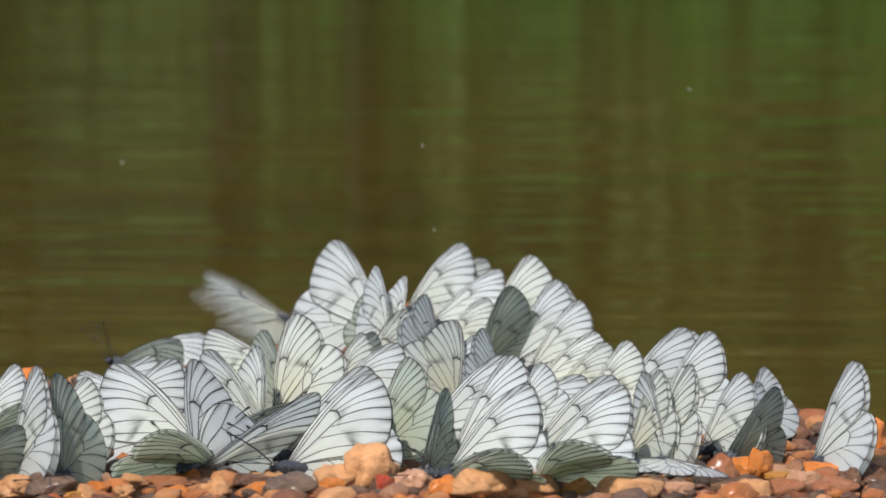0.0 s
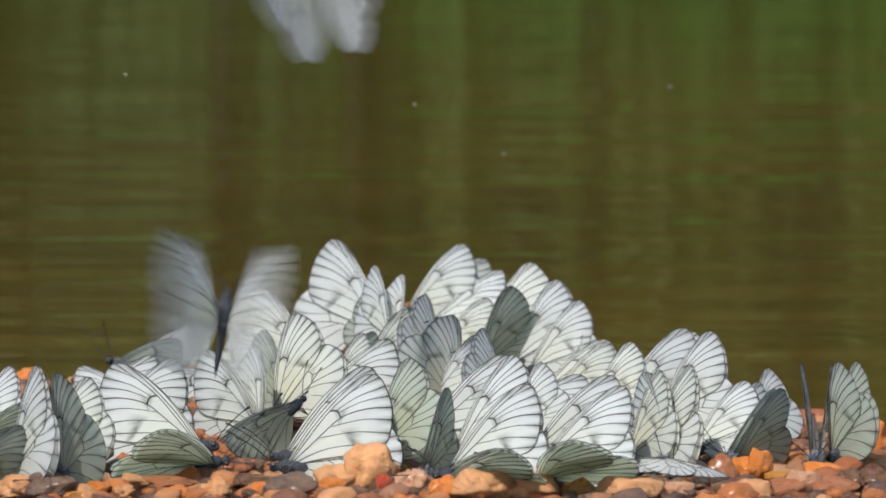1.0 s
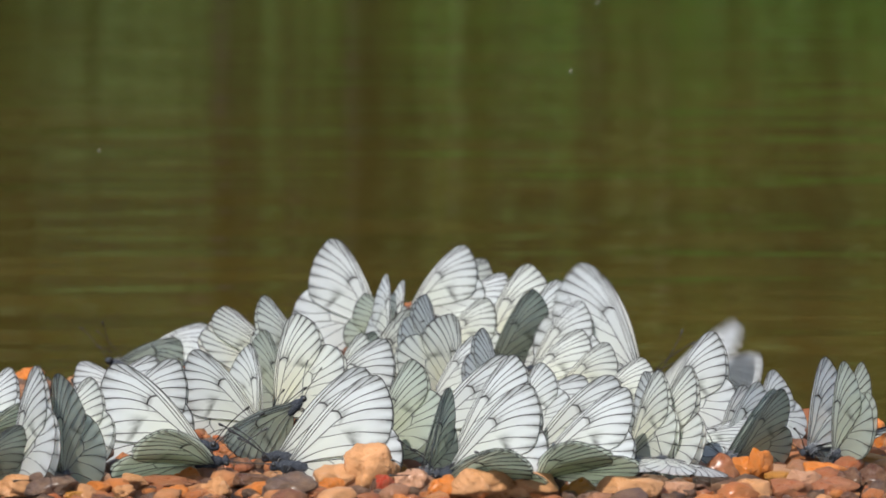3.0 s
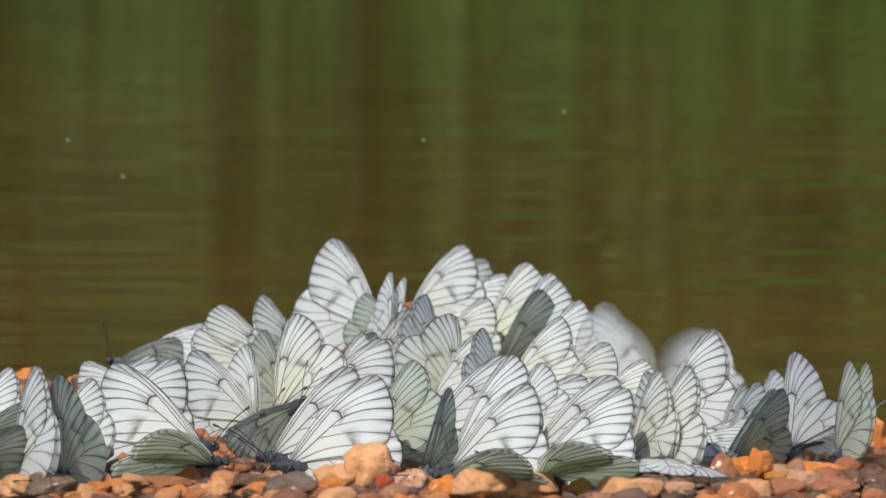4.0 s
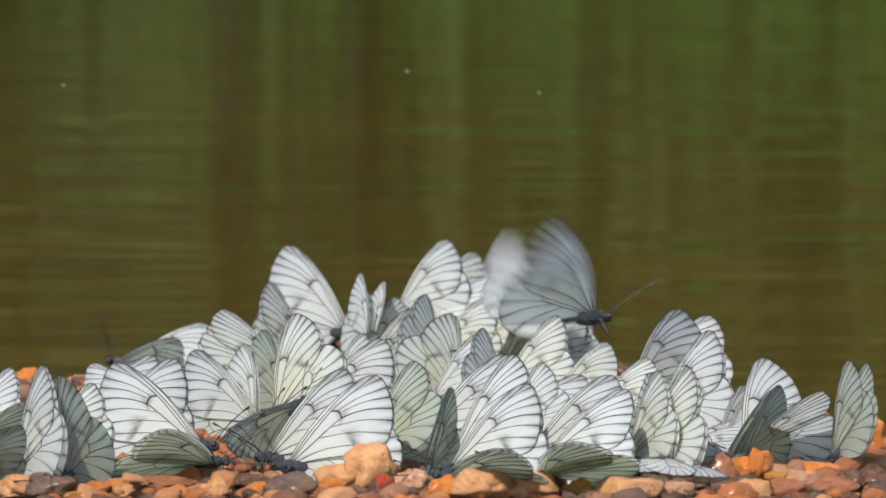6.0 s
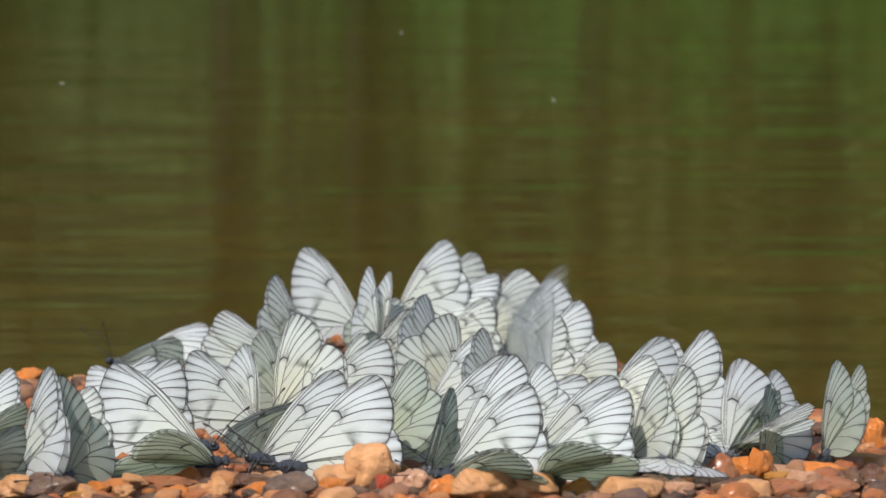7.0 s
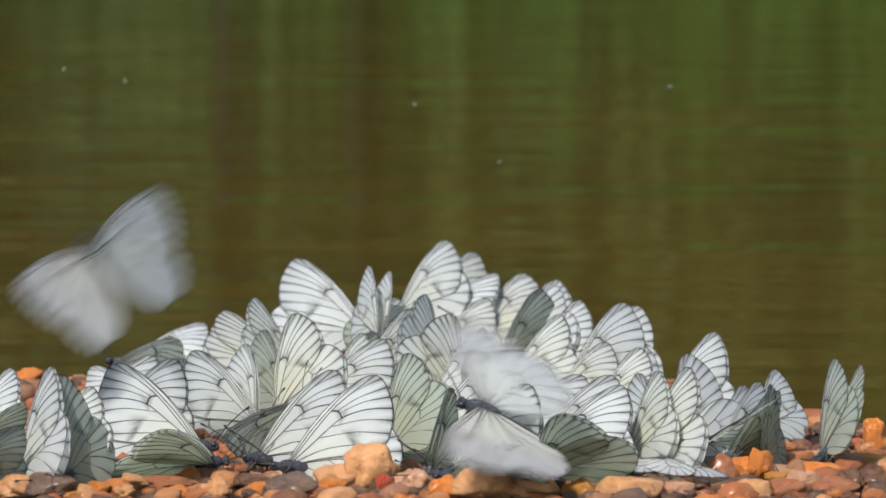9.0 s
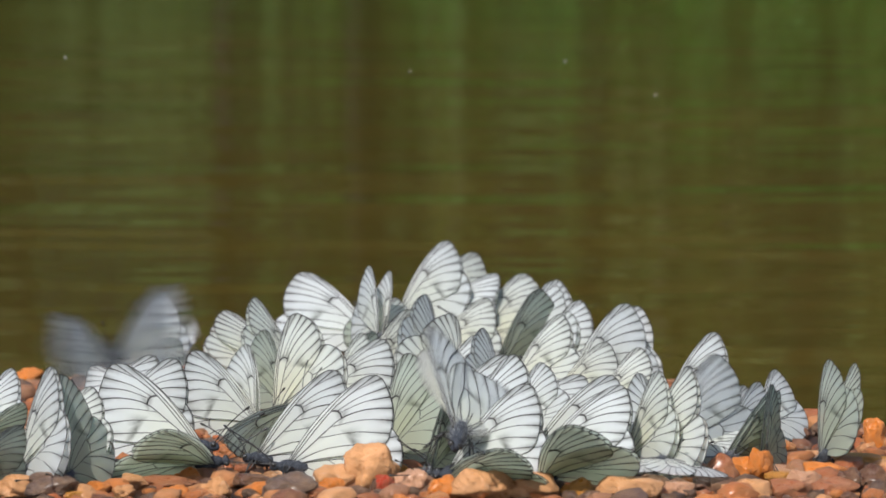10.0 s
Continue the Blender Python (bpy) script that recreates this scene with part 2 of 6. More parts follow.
def make_reeds():
    rng = random.Random(5)
    bm = bmesh.new()
    for i in range(5200):
        x = rng.uniform(-7, 7)
        y = 12.0 + rng.random() ** 1.5 * 1.3
        clump = noise.noise((x * 1.3, 0, 3)) + 0.5 * noise.noise((x * 4.0, 0, 9))
        if clump < -0.35 and rng.random() < 0.7:
            continue
        h = rng.uniform(0.5, 1.0) * (1.05 + 0.5 * clump)
        z = lie(x, y) - 0.05
        w = rng.uniform(0.006, 0.014)
        a = rng.uniform(0, 3.14)
        bend = Vector((rng.gauss(0, 0.14), rng.gauss(0, 0.1), 0)) * h
        d = Vector((math.cos(a), math.sin(a), 0)) * w
        b = Vector((x, y, z))
        q = [b - d, b + d, b + bend * 0.3 + Vector((0, 0, 0.55 * h)) + d * 0.8, b + bend * 0.3 + Vector((0, 0, 0.55 * h)) - d * 0.8, b + bend + Vector((0, 0, h))]
        v = [bm.verts.new(p) for p in q]
        bm.faces.new(v[:4])
        bm.faces.new((v[3], v[2], v[4]))
    return tagged(new("reeds", mesh_of("reeds", bm, REED, False)), "dense green reeds and tall grass at the waterside", "reeds", kind="stuff")


ground = make_ground()
water = make_water()
make_reeds()
for i in range(15):
    rng = random.Random(40 + i)
    make_bush(-5.6 + 0.8 * i + rng.uniform(-0.4, 0.4), 13.7 + rng.uniform(-0.3, 0.5), rng.uniform(1.5, 2.6), rng.uniform(1.2, 1.8), 60 + i,
              "leafy green willow bush on the far bank")
for i in range(11):
    rng = random.Random(90 + i)
    make_tree(-8.5 + 1.7 * i + rng.uniform(-0.5, 0.5), 15.8 + rng.uniform(0, 2.2), rng.uniform(6.5, 9.5), 120 + i)
for i in range(12):
    rng = random.Random(190 + i)
    make_tree(-11 + 2.0 * i + rng.uniform(-0.5, 0.5), 19.5 + rng.uniform(0, 2.2), rng.uniform(9, 12), 220 + i)
for x, w in ((0.57, 0.5), (0.05, 0.16), (0.82, 0.3), (1.3, 0.5)):
    make_bush(x, 12.25, 2.3, w, 300 + int(x * 100), "slender pale green willow shoots at the waterside", PALE_LEAF)

for x, h, w in ((-0.30, 0.75, 0.2), (0.07, 0.8, 0.3), (0.28, 0.95, 0.22), (0.56, 0.8, 0.22), (0.72, 1.0, 0.2), (0.86, 0.9, 0.4), (1.0, 1.05, 0.2), (1.16, 1.0, 0.3), (1.3, 1.0, 0.3)):
    make_bush(x, 12.02, h, w, 600 + int(x * 100), "low lush green herbs at the waterside", HERB_LEAF)
for x, h, w in ((-1.05, 0.95, 0.6), (-0.68, 0.8, 0.5), (-1.5, 1.1, 0.7)):
    make_bush(x, 12.0, h, w, 700 + int(x * 100), "low green alder scrub at the waterside")


def make_alder(x, y, height, seed):
    """A young waterside tree: a bare dark stem with its crown high up."""
    rng = random.Random(seed)
    tree = tagged(new("tree"), "young dark-stemmed alder at the waterside", "tree", group="trees on the far bank")
    tree.matrix_basis = pose(x, y, lie(x, y) - 0.05)
    bm = bmesh.new()
    tube(bm, [(0, 0, 0), (0.01, 0, 0.3 * height), (-0.015, 0.02, 0.6 * height), (0.02, 0, height)], [0.035, 0.03, 0.02, 0.006], 8)
    tips = []
    for i in range(9):
        h, a = rng.uniform(0.5, 0.95), rng.uniform(0, 6.3)
        s = Vector((0, 0, h * height))
        tip = s + Vector((math.cos(a), math.sin(a), 0.6)) * height * 0.16
        tube(bm, [s, (s + tip) / 2 + Vector((0, 0, 0.03)), tip], [0.02, 0.014, 0.005], 5)
        tips.append(tip)
    part("trunk", mesh_of("alder_trunk", bm, DARK_BARK), tree)
    bm = bmesh.new()
    for t in tips:
        leaves(bm, t, (0.5, 0.5, 0.4), 110, 0.06, rng)
    part("crown", mesh_of("alder_crown", bm, LEAF, False), tree)


for x, w in ((-0.226, 0.07), (0.42, 0.06), (1.03, 0.06), (-0.62, 0.03)):
    make_bush(x, 12.15, 2.9, w, 500 + int(x * 100), "narrow dark green alder shrub at the waterside", DARK_LEAF)
for x in (-1.9, 2.3):
    make_alder(x, 11.95, 3.6, 400 + int(x * 100))


# ---------------------------------------------------------------- butterflies
WL = 0.034      # length of a forewing

FORE_EDGE = [(0.0, -0.012), (0.25, -0.062), (0.5, -0.085), (0.75, -0.07), (0.92, -0.03), (1.0, 0.05), (0.985, 0.15),
             (0.90, 0.31), (0.77, 0.43), (0.62, 0.49), (0.45, 0.40), (0.2, 0.19), (0.0, 0.035)]
HIND_EDGE = [(0.0, -0.02), (0.16, -0.15), (0.36, -0.26), (0.58, -0.29), (0.77, -0.21), (0.865, -0.05), (0.86, 0.12),
             (0.77, 0.27), (0.6, 0.37), (0.4, 0.37), (0.2, 0.25), (0.04, 0.08)]


def fore_veins():
    """Runs of points with a width at each end."""
    yield [(0.0, 0.0), (0.3, -0.045), (0.6, -0.058), (0.84, -0.045)], 1.3, 0.9
    yield [(0.0, 0.01), (0.3, -0.02), (0.53, -0.035), (0.75, -0.015), (0.97, 0.02)], 1.2, 1.0
    yield [(0.75, -0.015), (0.88, 0.03), (0.995, 0.08)], 0.8, 1.3
    yield [(0.53, -0.035), (0.565, 0.015), (0.545, 0.072)], 2.4, 1.9
    yield [(0.55, 0.0), (0.76, 0.055), (0.975, 0.165)], 0.9, 1.5
    yield [(0.565, 0.03), (0.76, 0.112), (0.94, 0.245)], 0.9, 1.6
    yield [(0.0, 0.02), (0.3, 0.045), (0.545, 0.072), (0.74, 0.18), (0.885, 0.325)], 1.2, 1.7
    yield [(0.44, 0.062), (0.66, 0.22), (0.81, 0.395)], 0.9, 1.7
    yield [(0.30, 0.046), (0.54, 0.24), (0.715, 0.45)], 0.9, 1.5
    yield [(0.0, 0.028), (0.3, 0.17), (0.63, 0.475)], 1.0, 1.1


def hind_veins():
    yield [(0.0, 0.0), (0.22, -0.16), (0.46, -0.245), (0.62, -0.275)], 1.1, 0.9
    yield [(0.0, 0.0), (0.25, -0.09), (0.46, -0.13), (0.74, -0.22)], 1.1, 1.2
    yield [(0.46, -0.13), (0.50, -0.05), (0.45, 0.03)], 1.2, 1.1
    yield [(0.49, -0.09), (0.66, -0.09), (0.85, -0.10)], 0.9, 1.2
    yield [(0.50, -0.04), (0.68, 0.01), (0.87, 0.03)], 0.9, 1.2
    yield [(0.0, 0.01), (0.25, 0.02), (0.45, 0.03), (0.66, 0.09), (0.84, 0.155)], 1.1, 1.2
    yield [(0.36, 0.025), (0.58, 0.14), (0.75, 0.27)], 0.9, 1.2
    yield [(0.26, 0.02), (0.46, 0.19), (0.6, 0.36)], 0.9, 1.2
    yield [(0.0, 0.02), (0.2, 0.13), (0.42, 0.36)], 1.0, 1.0


def wing_lift(u, v, seed):
    """Camber and slight creasing of the membrane."""
    return 0.0004 * math.sin(min(u, 1) * 2.6) * (1 - v) + 0.0003 * noise.noise((u * 3.0, v * 3.0, seed)) \
        + 0.00006 * math.sin(34 * math.atan2(v + 0.05, u + 0.12))


def wing_mesh(name, edge, runs, seed):
    """The membrane: rings from the middle to a slightly ragged edge, with the dusk of its scales as an attribute."""
    rim = [Vector(p) for p in catmull([(*p, 0) for p in edge], 7, True)]
    rng = random.Random(seed)
    n = len(rim)
    mid = Vector((0.46, 0.12 if "fore" in name else 0.02, 0))
    worn = [1 - (0.014 * rng.random() + 0.016 * max(0, noise.noise((i * 0.35, seed * 3.1, 0)))) * (1 if rim[i].x > 0.55 else 0) for i in range(n)]
    ends = [(Vector((*r[0][-1], 0)), (Vector((*r[0][-1], 0)) - Vector((*r[0][-2], 0))).normalized()) for r in runs]
    bm = bmesh.new()
    layer = bm.verts.layers.float.new("dusk")
    centre = bm.verts.new((mid.x * WL, wing_lift(mid.x, mid.y, seed) , mid.y * WL))
    rings = []
    for f in (0.25, 0.5, 0.68, 0.78, 0.86, 0.92, 0.96, 1.0):
        ring = []
        for i in range(n):
            p = mid + (rim[i] - mid) * f * worn[i]
            v = bm.verts.new((p.x * WL, wing_lift(p.x, p.y, seed), p.y * WL))
            smudge = 0.0
            for e, d in ends:       # a dark wedge that widens along each vein towards the rim
                back_by = max(0.0, (e - p).dot(d))
                beside = ((e - p) - d * (e - p).dot(d)).length
                taper = max(0.0, 1 - back_by / 0.2)
                smudge = max(smudge, taper * max(0.0, 1 - beside / (0.010 + 0.038 * taper)))
            far = 1 if p.x > 0.45 else 0
            v[layer] = far * (smudge * 0.95 + (0.3 if f == 1.0 else 0)) + max(0.0, 0.14 - p.length) * 3
            ring.append(v)
        rings.append(ring)
    for i in range(n):
        bm.faces.new((centre, rings[0][i], rings[0][(i + 1) % n]))
    for a, b in zip(rings, rings[1:]):
        for i in range(n):
            bm.faces.new((a[i], b[i], b[(i + 1) % n], a[(i + 1) % n]))
    return mesh_of(name, bm, WING)


def vein_mesh(name, edge, runs, seed):
    bm = bmesh.new()
    for pts, w0, w1 in runs:
        line = catmull([(*p, 0) for p in pts], 4)
        n = len(line)
        tube(bm, [(p.x * WL, wing_lift(p.x, p.y, seed), p.y * WL) for p in line],
             [0.000112 * (w0 + (w1 * 1.15 - w0) * (i / (n - 1)) ** 3) for i in range(n)], 5, 1.1)
    rim = [p for p in catmull([(*p, 0) for p in edge], 5, True)]
    rim = [Vector((0.46, 0.1, 0)) + (p - Vector((0.46, 0.1, 0))) * 0.993 for p in rim][:-4]
    bm.verts.ensure_lookup_table()
    starts, ends = [], []
    k = 0
    for pts, w0, w1 in runs:
        starts.append(k)
        k += 5 * (4 * (len(pts) - 1) + 1)
        ends.append(k - 5)
    tube(bm, [(p.x * WL, wing_lift(p.x, p.y, seed), p.y * WL) for p in rim], [0.00011] * len(rim), 4, 1.0)
    bm.verts.ensure_lookup_table()
    bm.verts.index_update()
    border = [bm.verts[i] for i in range(k, len(bm.verts))]
    for i in ends + starts:     # every vein grows into the rim or into the vein that it leaves
        v = bm.verts[i]
        pool = border if i in ends else [w for w in bm.verts if not i <= w.index < i + 40]
        w = min(pool, key=lambda q: (q.co - v.co).length)
        if (w.co - v.co).length < 0.003:
            bm.faces.new((v, bm.verts[i + 1], w))
    return mesh_of(name, bm, VEIN)


FORE_MESH = [(wing_mesh("forewing", FORE_EDGE, list(fore_veins()), s), vein_mesh("fore_veins", FORE_EDGE, list(fore_veins()), s)) for s in (1, 2, 3)]
HIND_MESH = [(wing_mesh("hindwing", HIND_EDGE, list(hind_veins()), s), vein_mesh("hind_veins", HIND_EDGE, list(hind_veins()), s)) for s in (4, 5, 6)]


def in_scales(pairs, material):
    """The same wings in another material; the thin ones have shade painted into their colour."""
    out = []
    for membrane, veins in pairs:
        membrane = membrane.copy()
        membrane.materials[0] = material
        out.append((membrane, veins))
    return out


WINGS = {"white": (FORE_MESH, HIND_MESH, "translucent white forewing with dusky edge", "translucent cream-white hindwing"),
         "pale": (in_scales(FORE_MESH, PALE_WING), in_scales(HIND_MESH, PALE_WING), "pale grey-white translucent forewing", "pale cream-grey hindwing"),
         # thin: slightly clearer membrane, its darker colour standing in for shade
         "thin": (in_scales(FORE_MESH, SHADED_WING), in_scales(HIND_MESH, SHADED_WING), "greenish-grey translucent forewing with shade painted in", "olive-grey translucent hindwing with shade painted in")}


def lathe_x(stations, sides=12, squash=1.0):
    """A body of rings along x: stations of (x, z, radius)."""
    bm = bmesh.new()
    rings = []
    for x, z, r in stations:
        rings.append([bm.verts.new((x, r * math.cos(a), z + squash * r * math.sin(a)))
                      for a in (2 * math.pi * j / sides for j in range(sides))])
    for a, b in zip(rings, rings[1:]):
        for j in range(sides):
            bm.faces.new((a[j], b[j], b[(j + 1) % sides], a[(j + 1) % sides]))
    bm.faces.new(rings[0][::-1])
    bm.faces.new(rings[-1])
    bmesh.ops.recalc_face_normals(bm, faces=bm.faces)
    return bm


def fur_mesh():
    """Short pale hairs standing off the thorax and the neck."""
    rng = random.Random(3)
    bm = bmesh.new()
    for i in range(280):
        x = rng.uniform(-0.0035, 0.0042)
        a = rng.uniform(0, 6.283)
        r = 0.0019 * math.sqrt(max(0.1, 1 - (x / 0.0048) ** 2))
        p = Vector((x, r * math.cos(a), r * math.sin(a)))
        way = (Vector((rng.uniform(-0.9, 0.3), math.cos(a), math.sin(a)))).normalized()
        side = way.cross(Vector((1, 0.2, 0))).normalized() * 0.00008
        tip = p + way * rng.uniform(0.0008, 0.0022)
        bm.faces.new([bm.verts.new(q) for q in (p - side, p + side, tip)])
    return mesh_of("fur", bm, HAIR, False)


def leg_mesh():
    bm = bmesh.new()
    tube(bm, [(0, 0, 0), (0.0005, 0.0032, 0.0006), (0.001, 0.0052, -0.0032), (0.0016, 0.006, -0.0048)], [0.00032, 0.00028, 0.0002, 0.00012], 5)
    return mesh_of("leg", bm, HORN)


def antenna_mesh():
    bm = bmesh.new()
    pts = catmull([(0, 0, 0), (0.004, 0.0022, 0.0030), (0.009, 0.0042, 0.0058), (0.0125, 0.0055, 0.0072)], 4)
    rad = [0.00016] * (len(pts) - 3) + [0.00026, 0.00042, 0.00026]
    tube(bm, pts, rad, 6)
    return mesh_of("antenna", bm, HORN)


def eye_mesh():
    bm = bmesh.new()
    bmesh.ops.create_icosphere(bm, subdivisions=2, radius=0.00085)
    return mesh_of("eye", bm, EYE_DARK)


THORAX = mesh_of("thorax", lathe_x([(-0.0045, 0, 0.0006), (-0.0038, 0, 0.0014), (-0.002, 0, 0.0020), (0.0006, 0, 0.0022), (0.003, 0, 0.0018),
                                    (0.0042, -0.0001, 0.0012), (0.0046, -0.0001, 0.0005)]), FUZZ)
ABDOMEN = mesh_of("abdomen", lathe_x([(-0.0036 - 0.0112 * i / 14, -0.0011 * (i / 14) ** 2,
                                       (0.0008 if i % 2 else 0.00072) * math.sqrt(max(0.03, 1 - (i / 14.3) ** 3.2)) * (0.8 if i == 0 else 1)) for i in range(15)]), FUZZ)
HEAD = mesh_of("head", lathe_x([(0.0040, -0.0002, 0.0006), (0.0045, -0.0002, 0.0012), (0.0055, -0.0003, 0.0014), (0.0064, -0.0005, 0.0010), (0.0068, -0.0006, 0.0004)]), FUZZ)
FUR, LEG, ANTENNA, EYEBALL = fur_mesh(), leg_mesh(), antenna_mesh(), eye_mesh()
MIRROR_Y = Matrix.Diagonal((1, -1, 1, 1))


def wing_pose(side, turn, spread, hind=False):
    """A wing on its hinge: side 1 is the left wing, turn its angle from the body's fore end, spread how far it opens."""
    return Matrix.Translation((-0.0008 if hind else 0.0012, side * (0.0009 if hind else 0.0013), 0.0012)) @ \
        pose(0, 0, 0, -side * spread) @ pose(0, 0, 0, 0, -turn)


def butterfly(at, size=1.0, fore=128, hind=168, left=-2, right=-2, label="", scales="white"):
    """A black-veined white: at is the pose of its thorax."""
    b = tagged(new("butterfly"), label or "white butterfly with black wing veins, wings closed upright", "butterfly",
               group="butterflies puddling on the gravel")
    b.matrix_basis = at @ Matrix.Diagonal((size, size, size, 1))
    part("thorax", THORAX, b, label="dark hairy thorax")
    part("abdomen", ABDOMEN, b)
    head = part("head", HEAD, b)
    part("fur", FUR, b, label="pale grey body hairs")
    for s in (1, -1):
        part("antenna", ANTENNA, b, pose(0.006, 0.0006 * s, 0.0006) @ (Matrix.Identity(4) if s > 0 else MIRROR_Y), "thin black clubbed antenna")
        part("eye", EYEBALL, head, pose(0.0056, 0.0010 * s, 0.0))
        for x, turn in ((0.0026, 22), (0.0004, -4), (-0.0018, -32)):
            part("leg", LEG, b, pose(x, 0.0006 * s, -0.0012, 0, 0, turn * s) @ (Matrix.Identity(4) if s > 0 else MIRROR_Y))
    k = int(abs(at.translation.x) * 7919) % 3
    b_wings = []
    fores, hinds, f_label, h_label = WINGS[scales]
    for s, spread in ((1, left), (-1, right)):
        f = part("forewing", fores[k][0], b, wing_pose(s, fore, spread + 1.6), f_label)
        part("venation", fores[k][1], f, label="black wing veins")
        h = part("hindwing", hinds[(k + 1) % 3][0], b, wing_pose(s, hind, spread, True), h_label)
        part("venation", hinds[(k + 1) % 3][1], h, label="black wing veins")
        b_wings += [f, h]
    return b, b_wings


def flap(insect, fore, hind, rows):
    """Keys the four wings: rows of seconds, the spread of the left and of the right wings and, in flight, how far forward they swing."""
    _, (lf, lh, rf, rh) = insect
    turns = [(row[0], row[1], row[2], row[3] if len(row) > 3 else fore, row[3] + 40 if len(row) > 3 else hind) for row in rows]
    walk(lf, [(t, wing_pose(1, f, l + 1.6)) for t, l, r, f, h in turns])
    walk(lh, [(t, wing_pose(1, h, l, True)) for t, l, r, f, h in turns])
    walk(rf, [(t, wing_pose(-1, f, r + 1.6)) for t, l, r, f, h in turns])
    walk(rh, [(t, wing_pose(-1, h, r, True)) for t, l, r, f, h in turns])


def fly_at(x, y, z, yaw, dip, lean=0):
    return pose(x, y, z, lean, dip, yaw)


butterfly(fly_at(-0.0638, 0.0119, 0.0045, -15.1, -10.1, -15.3), 0.955, 130, 168, -3.6, -3.6)
butterfly(fly_at(-0.0885, 0.0437, 0.0045, 160.9, -4.4, 7.7), 0.798, 129, 168, -3.6, -3.6)
b_behind_b = butterfly(fly_at(-0.0827, 0.0856, 0.0045, -12.1, -19.9, -12.2), 0.611, 131, 168, -3.6, -3.6)
butterfly(fly_at(-0.0953, 0.0773, 0.0045, 139.0, -11.1, 9.0), 0.814, 130, 168, -3.6, -3.6)
b_third = butterfly(fly_at(-0.0491, 0.0535, 0.0045, -43.7, -15.9, -1.8), 0.835, 123, 175, -3.6, -3.6)
b_bold = butterfly(fly_at(-0.0490, 0.0575, 0.0045, -57.1, 12.2, -13.2), 0.646, 123, 168, -3.6, -3.6)
butterfly(fly_at(-0.0439, 0.0731, 0.0045, 149.0, 32.0, 23.7), 0.843, 115, 168, -3.6, -3.6, "white butterfly with black veins, pale grey-white closed wings", "pale")
b_near = butterfly(fly_at(-0.0373, -0.0244, 0.0045, 171.2, -3.2, 13.3), 0.908, 127, 167, -3.6, -3.6)
b_n1 = butterfly(fly_at(-0.0383, -0.0052, 0.0045, 154.6, -1.2, 11.0), 0.904, 128, 168, -3.6, -3.6)
b_small_white = butterfly(fly_at(-0.0309, 0.0920, 0.0046, 158.3, -6.7, 11.0), 0.777, 129, 168, -3.6, -3.6)
b_t19 = butterfly(fly_at(-0.0200, 0.2039, 0.0122, -27.3, 4.7, -9.2), 0.947, 125, 173, -3.6, -3.6)
b_dusk = butterfly(fly_at(-0.0469, 0.1501, 0.0055, 22.8, -0.3, -51.0), 0.759, 124, 168, -3.6, -3.6, "white butterfly with black veins, pale grey-white closed wings", "pale")
b_t25 = butterfly(fly_at(-0.0092, 0.2243, 0.0175, 157.9, 8.2, 9.3), 0.768, 135, 168, -3.6, -3.6)
b_top_l2 = butterfly(fly_at(-0.0057, 0.2205, 0.0150, 198.2, -10.4, 10.1), 0.804, 129, 168, -3.6, -3.6, "white butterfly with black veins, pale grey-white closed wings", "pale")
b_top_flat = butterfly(fly_at(-0.0018, 0.2153, 0.0142, 145.9, -1.1, 28.8), 0.748, 131, 168, -3.6, -3.6)
b_t32 = butterfly(fly_at(0.0156, 0.1992, 0.0105, 164.7, 16.5, 19.9), 0.827, 124, 168, -3.6, -3.6, "white butterfly with black veins, pale grey-white closed wings", "pale")
b_fringe = butterfly(fly_at(0.0238, 0.1759, 0.0074, 145.3, 15.2, 18.6), 0.756, 125, 168, -3.6, -3.6)
butterfly(fly_at(0.0219, 0.1737, 0.0073, 147.1, 15.0, 16.8), 0.792, 125, 168, -3.6, -3.6)
b_shaded_r = butterfly(fly_at(0.0116, 0.1673, 0.0073, 208.1, 23.3, -18), 0.735, 124, 168, -3.6, -3.6, "butterfly with greenish-grey translucent wings, shade painted into them, and black veins", "thin")
b_t35 = butterfly(fly_at(0.0263, 0.1208, 0.0048, 160.6, 5.4, 45.3), 0.748, 123, 170, -3.6, -3.6, "white butterfly with black veins, pale grey-white closed wings", "pale")
butterfly(fly_at(0.0267, 0.1660, 0.0065, 154.4, 6.8, 18.2), 0.702, 126, 168, -3.6, -3.6)
b_brown_c = butterfly(fly_at(0.0024, 0.0976, 0.0046, 22.0, 39.5, -18.2), 0.698, 118, 168, -3.6, -3.6, "white butterfly with black veins, pale grey-white closed wings", "pale")
butterfly(fly_at(-0.0016, 0.1452, 0.0060, 50.7, 38.7, -18.2), 0.724, 119, 168, -3.6, -3.6)
butterfly(fly_at(0.0161, 0.0910, 0.0046, 51.6, 32.3, -18.8), 0.661, 121, 168, -3.6, -3.6)
b_grey_c = butterfly(fly_at(-0.0222, 0.1385, 0.0056, 205.0, -0.9, 17.3), 0.765, 126, 171, -3.6, -3.6, "white butterfly with black veins, pale grey-white closed wings", "pale")
b_dark_c = butterfly(fly_at(-0.0156, -0.0032, 0.0045, 144.6, 28.7, 25.0), 0.762, 119, 167, -3.6, -3.6, "butterfly with greenish-grey translucent wings, shade painted into them, and black veins", "thin")
b_m39 = butterfly(fly_at(-0.0043, -0.0351, 0.0045, 250.5, 2.7, -1.2), 0.710, 128, 168, -3.6, -3.6, "butterfly with greenish-grey translucent wings, shade painted into them, and black veins", "thin")
